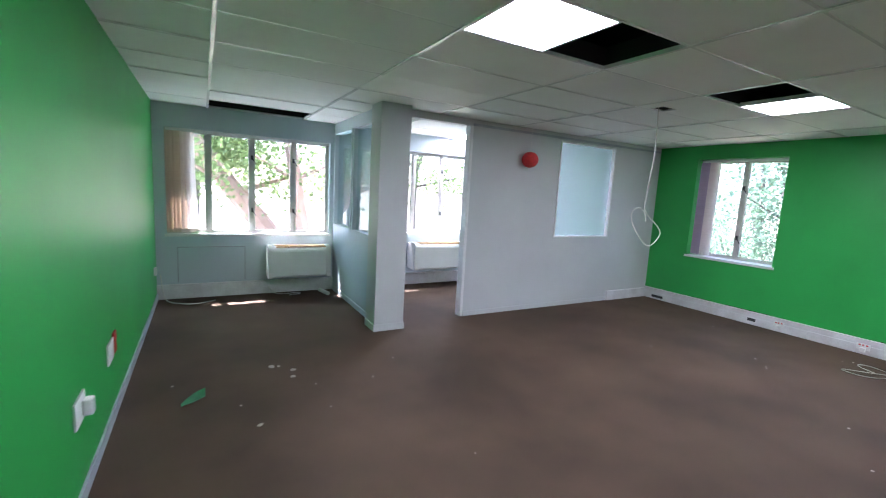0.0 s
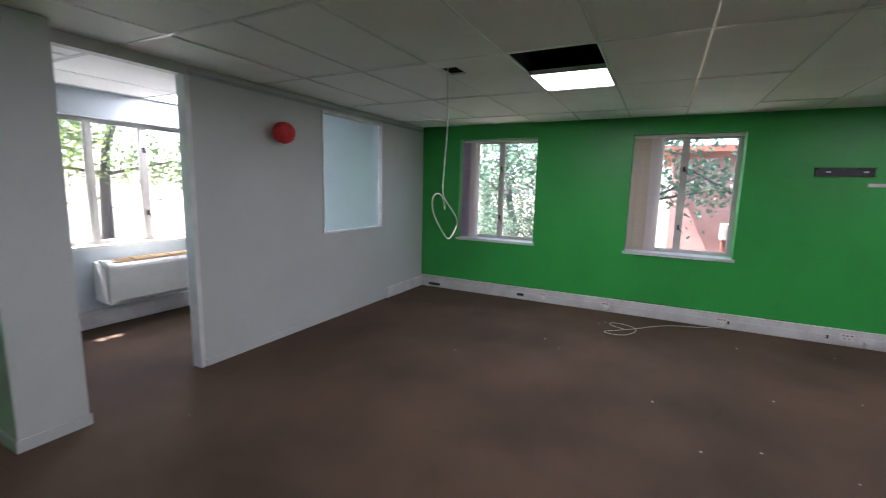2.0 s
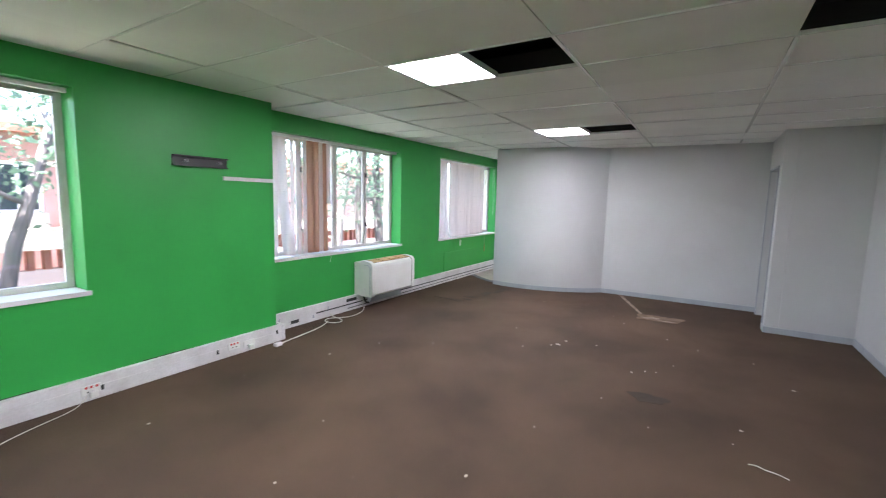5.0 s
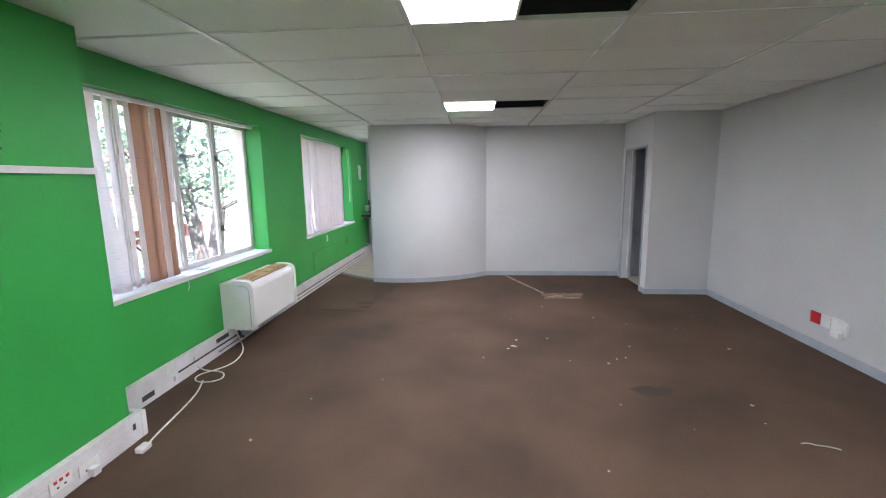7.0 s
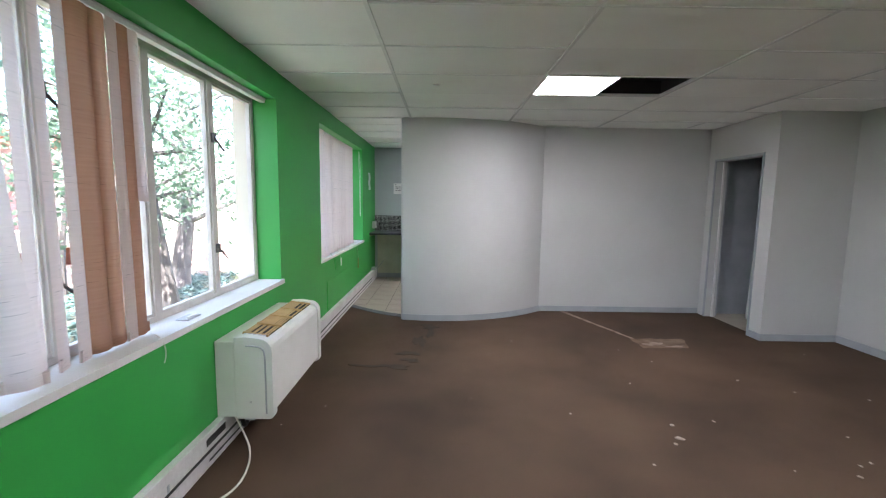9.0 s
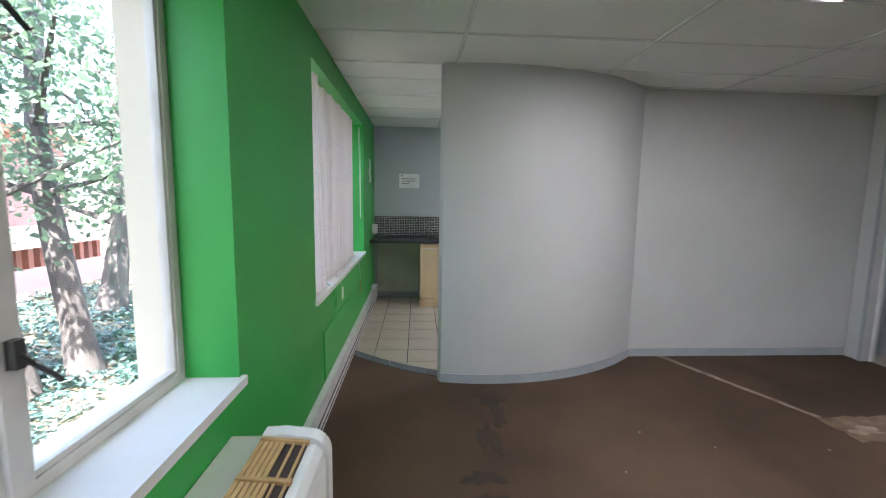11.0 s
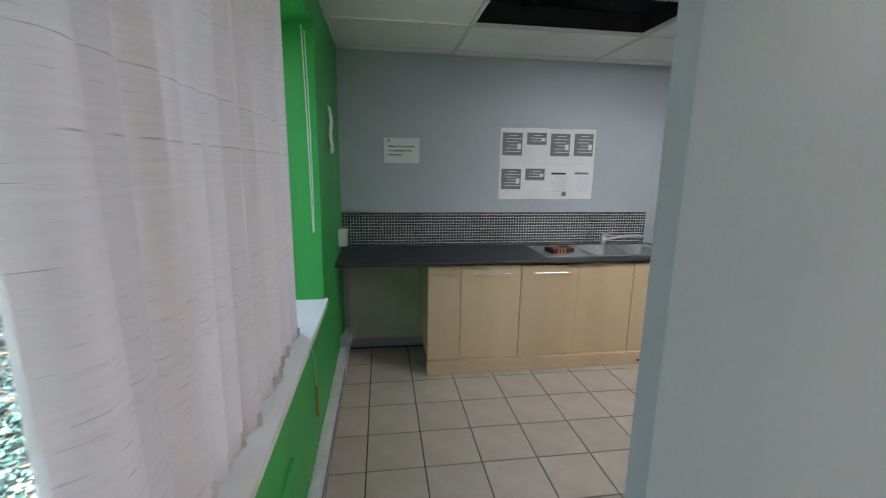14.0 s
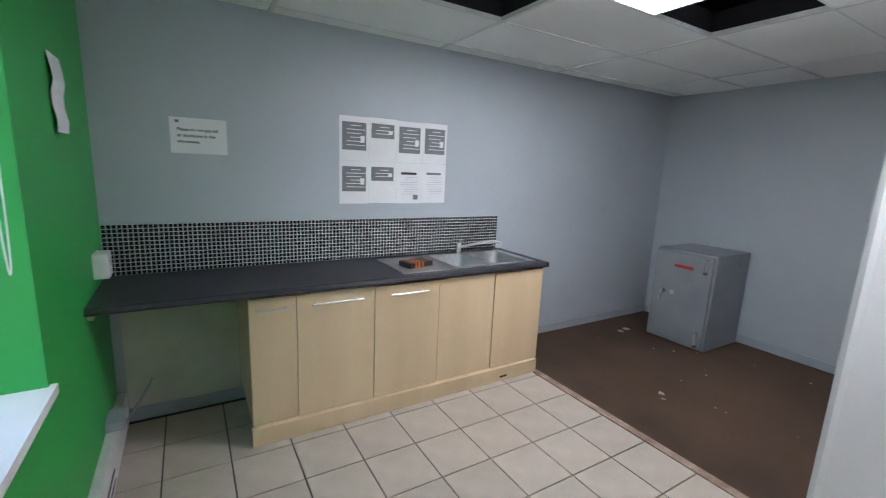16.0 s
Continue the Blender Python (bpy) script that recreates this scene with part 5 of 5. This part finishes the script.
tree(16.0, 7.5, 7.0, 0.16, (0.0, 0.0), 9, BARK, 2400, low=0.8, size=0.17)
tree(13.8, -8.0, 6.5, 0.16, (0.0, 0.0), 10, BARK, 2000, low=0.9)
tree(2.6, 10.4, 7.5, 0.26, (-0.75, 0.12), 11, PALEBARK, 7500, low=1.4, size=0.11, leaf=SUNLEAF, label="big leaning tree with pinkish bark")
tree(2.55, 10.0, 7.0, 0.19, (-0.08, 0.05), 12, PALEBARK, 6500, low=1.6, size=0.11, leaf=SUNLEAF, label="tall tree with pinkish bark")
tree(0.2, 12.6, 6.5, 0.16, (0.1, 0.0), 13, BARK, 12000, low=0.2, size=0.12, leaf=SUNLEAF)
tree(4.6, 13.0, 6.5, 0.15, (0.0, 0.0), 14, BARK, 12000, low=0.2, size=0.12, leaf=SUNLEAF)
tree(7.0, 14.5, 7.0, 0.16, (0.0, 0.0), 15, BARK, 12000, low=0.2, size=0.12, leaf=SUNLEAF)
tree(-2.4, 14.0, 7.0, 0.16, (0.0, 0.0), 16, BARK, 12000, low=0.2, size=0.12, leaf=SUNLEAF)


def shrub(x, y, h, seed):
    """A rounded bush of thin stems and small leaves."""
    rnd = random.Random(seed)
    t = thing("shrub", "dense green garden shrub", "shrub", "garden shrubs", at=pose(x, y, GROUND))
    bm, tips = bmesh.new(), []
    for _ in range(11):
        a, q = rnd.uniform(0, 6.28), rnd.uniform(0.15, 0.6) * h
        end = Vector((q * math.cos(a), q * math.sin(a), h * rnd.uniform(0.45, 1.0)))
        cyl(bm, (0, 0, -0.05), end, 0.018, 0.006, 5)
        tips += [(end, 0.42), (end * 0.6, 0.4)]
    part("stems", bm, BARK, t)
    me = leaves(rnd, tips, 2600, 0.085, 0.75)
    me.materials.append(FOLIAGE)
    part("crown", me, FOLIAGE, t)
    return t


for k, (x, y, h) in enumerate(((12.2, 3.3, 1.5), (13.2, 4.8, 1.9), (12.0, 6.0, 1.6), (14.8, 6.4, 2.2), (13.6, 8.0, 2.0), (16.6, 9.0, 2.6), (12.4, 9.4, 1.8), (18.5, 10.8, 2.8))):
    shrub(x, y, h, 60 + k)
rl = random.Random(33)
me = leaves(rl, [(Vector((rl.uniform(7.9, 14), rl.uniform(-11, 1.0), GROUND + 0.05)), 0.35) for _ in range(900)], 42000, 0.085, 0.35)
for v in me.vertices:
    v.co.z = GROUND + 0.01 + abs(v.co.z - GROUND) * 0.6
me.materials.append(IVY)
tagged(part("ivy", me, IVY), "ivy covering the ground under the trees", "ivy", kind="stuff")

def house(name, x0, x1, y0, y1, h, wins, label):
    hs = thing(name, label, "building", "neighbouring buildings")
    part("wall", wall_mesh("x", x0, x0 + 0.25, y0, y1, GROUND - 0.3, h, wins), REDWALL, hs)
    part("wall", boxes((x0 + 0.25, x1, y0, y0 + 0.25, GROUND - 0.3, h), (x0 + 0.25, x1, y1 - 0.25, y1, GROUND - 0.3, h), (x1 - 0.25, x1, y0 + 0.25, y1 - 0.25, GROUND - 0.3, h)), REDWALL, hs)
    part("roof", boxes((x0 - 0.4, x1 + 0.3, y0 - 0.3, y1 + 0.3, h, h + 0.18)), ROOFTILE, hs)
    for a, b, c, d in wins:
        w = part("window", boxes((x0 + 0.05, x0 + 0.10, a, a + 0.08, c, d), (x0 + 0.05, x0 + 0.10, b - 0.08, b, c, d), (x0 + 0.05, x0 + 0.10, a + 0.08, b - 0.08, c, c + 0.08),
                                 (x0 + 0.05, x0 + 0.10, a + 0.08, b - 0.08, d - 0.08, d), (x0 + 0.05, x0 + 0.10, (a + b) / 2 - 0.03, (a + b) / 2 + 0.03, c + 0.08, d - 0.08)), WHITE, hs)
        part("pane", boxes((x0 + 0.07, x0 + 0.08, a + 0.08, b - 0.08, c + 0.08, d - 0.08)), NIGHTGLASS, w)
        part("apron", boxes((x0 - 0.03, x0 - 0.001, a - 0.05, b + 0.05, c - 0.75, c)), PALEWALL, w, "pale panel below the window")
    return hs


house("house", 16.0, 24.0, -13.5, 1.6, 2.75, [(-3.7, -2.7, 1.03, 2.16), (-6.8, -5.6, 1.03, 2.16), (-1.2, -0.4, 1.03, 2.16)], "red painted building with white windows behind the trees")
gw = thing("garden_wall", "low cream garden wall with an openwork band", "wall")
part("base", boxes((14.2, 14.4, -12.0, 0.4, GROUND - 0.2, GROUND + 0.55)), PINKWALL, gw)
part("coping", boxes((14.1, 14.5, -12.0, 0.4, GROUND + 0.95, GROUND + 1.35)), PALEWALL, gw)
for k in range(50):
    y = -12.0 + 0.25 * k
    part("block", boxes((14.2, 14.4, y, y + 0.11, GROUND + 0.55, GROUND + 0.95)), ROOFTILE, gw)
ow = thing("outbuilding", "cream rendered outbuilding wall in sun", "building")
part("wall", boxes((8.6, 11.6, -12.9, -12.6, GROUND - 0.2, 3.0)), PALEWALL, ow)
part("roof", boxes((8.4, 11.8, -13.0, -12.4, 3.0, 3.15)), ROOFTILE, ow)
for k in range(5):
    part("step", boxes((11.8, 13.2, -11.0 - 0.28 * k, -10.72 - 0.28 * k, GROUND - 0.1, GROUND + 0.15 * (k + 1))), PINKWALL, ow)

# ---- floor tiles ----
FT = thing("floor_tiles", "cream ceramic floor tiles with dark grout", "floor", kind="structure")
PITCH = 0.3155
me_tile = mesh_of("tile", boxes((0.004, PITCH - 0.004, 0.004, PITCH - 0.004, -0.011, -0.0015), bevel=0.0012), FLOORTILE)
def arc_y(x):
    return float(np.interp(x, [p[0] for p in edge[::-1]], [p[1] for p in edge[::-1]]))
for i in range(-1, 9):
    for j in range(-3, 7):
        x1, y0 = 7.166 - PITCH * i, -7.245 + PITCH * j
        x0 = x1 - PITCH
        xm, ym = (x0 + x1) / 2, y0 + PITCH / 2
        if ym < -7.95 or x0 < 4.6:
            continue
        if xm > 6.3 and y0 + PITCH > arc_y(min(max(xm, 6.55), 7.4)) - 0.02:
            continue
        if xm <= 6.3 and y0 + PITCH > -5.0:
            continue
        part("tile", me_tile, None, FT, at=pose(x0, y0, 0))
# cut tiles along the curved slate border
for x0, x1 in ((7.166, 7.353), (6.8505, 7.166), (6.535, 6.8505), (6.2195, 6.535)):
    yb = -7.245 + PITCH * math.floor((arc_y(max((x0 + x1) / 2, 6.55)) - 0.02 + 7.245) / PITCH)
    pts = [(x0 + 0.0025, yb + 0.0025), (x1 - 0.0025, yb + 0.0025), (x1 - 0.0025, max(yb + 0.01, arc_y(max(x1, 6.55)) - 0.06)), (x0 + 0.0025, max(yb + 0.01, arc_y(max(x0, 6.55)) - 0.06))]
    part("tile", prism(pts, -0.011, -0.0015), FLOORTILE, FT)
SBD = thing("slate_border", "curved border of dark slate pieces", "threshold", kind="structure")
ex = np.linspace(6.50, 7.352, 6)
for a, b in zip(ex, ex[1:]):
    pts = []
    for x in np.linspace(a + 0.003, b - 0.003, 4):
        pts.append((x, arc_y(max(x, 6.55)) + 0.06))
    for x in np.linspace(b - 0.003, a + 0.003, 4):
        pts.append((x, arc_y(max(x, 6.55)) - 0.065))
    part("slate", prism(pts, -0.011, 0.004), SLATE, SBD)
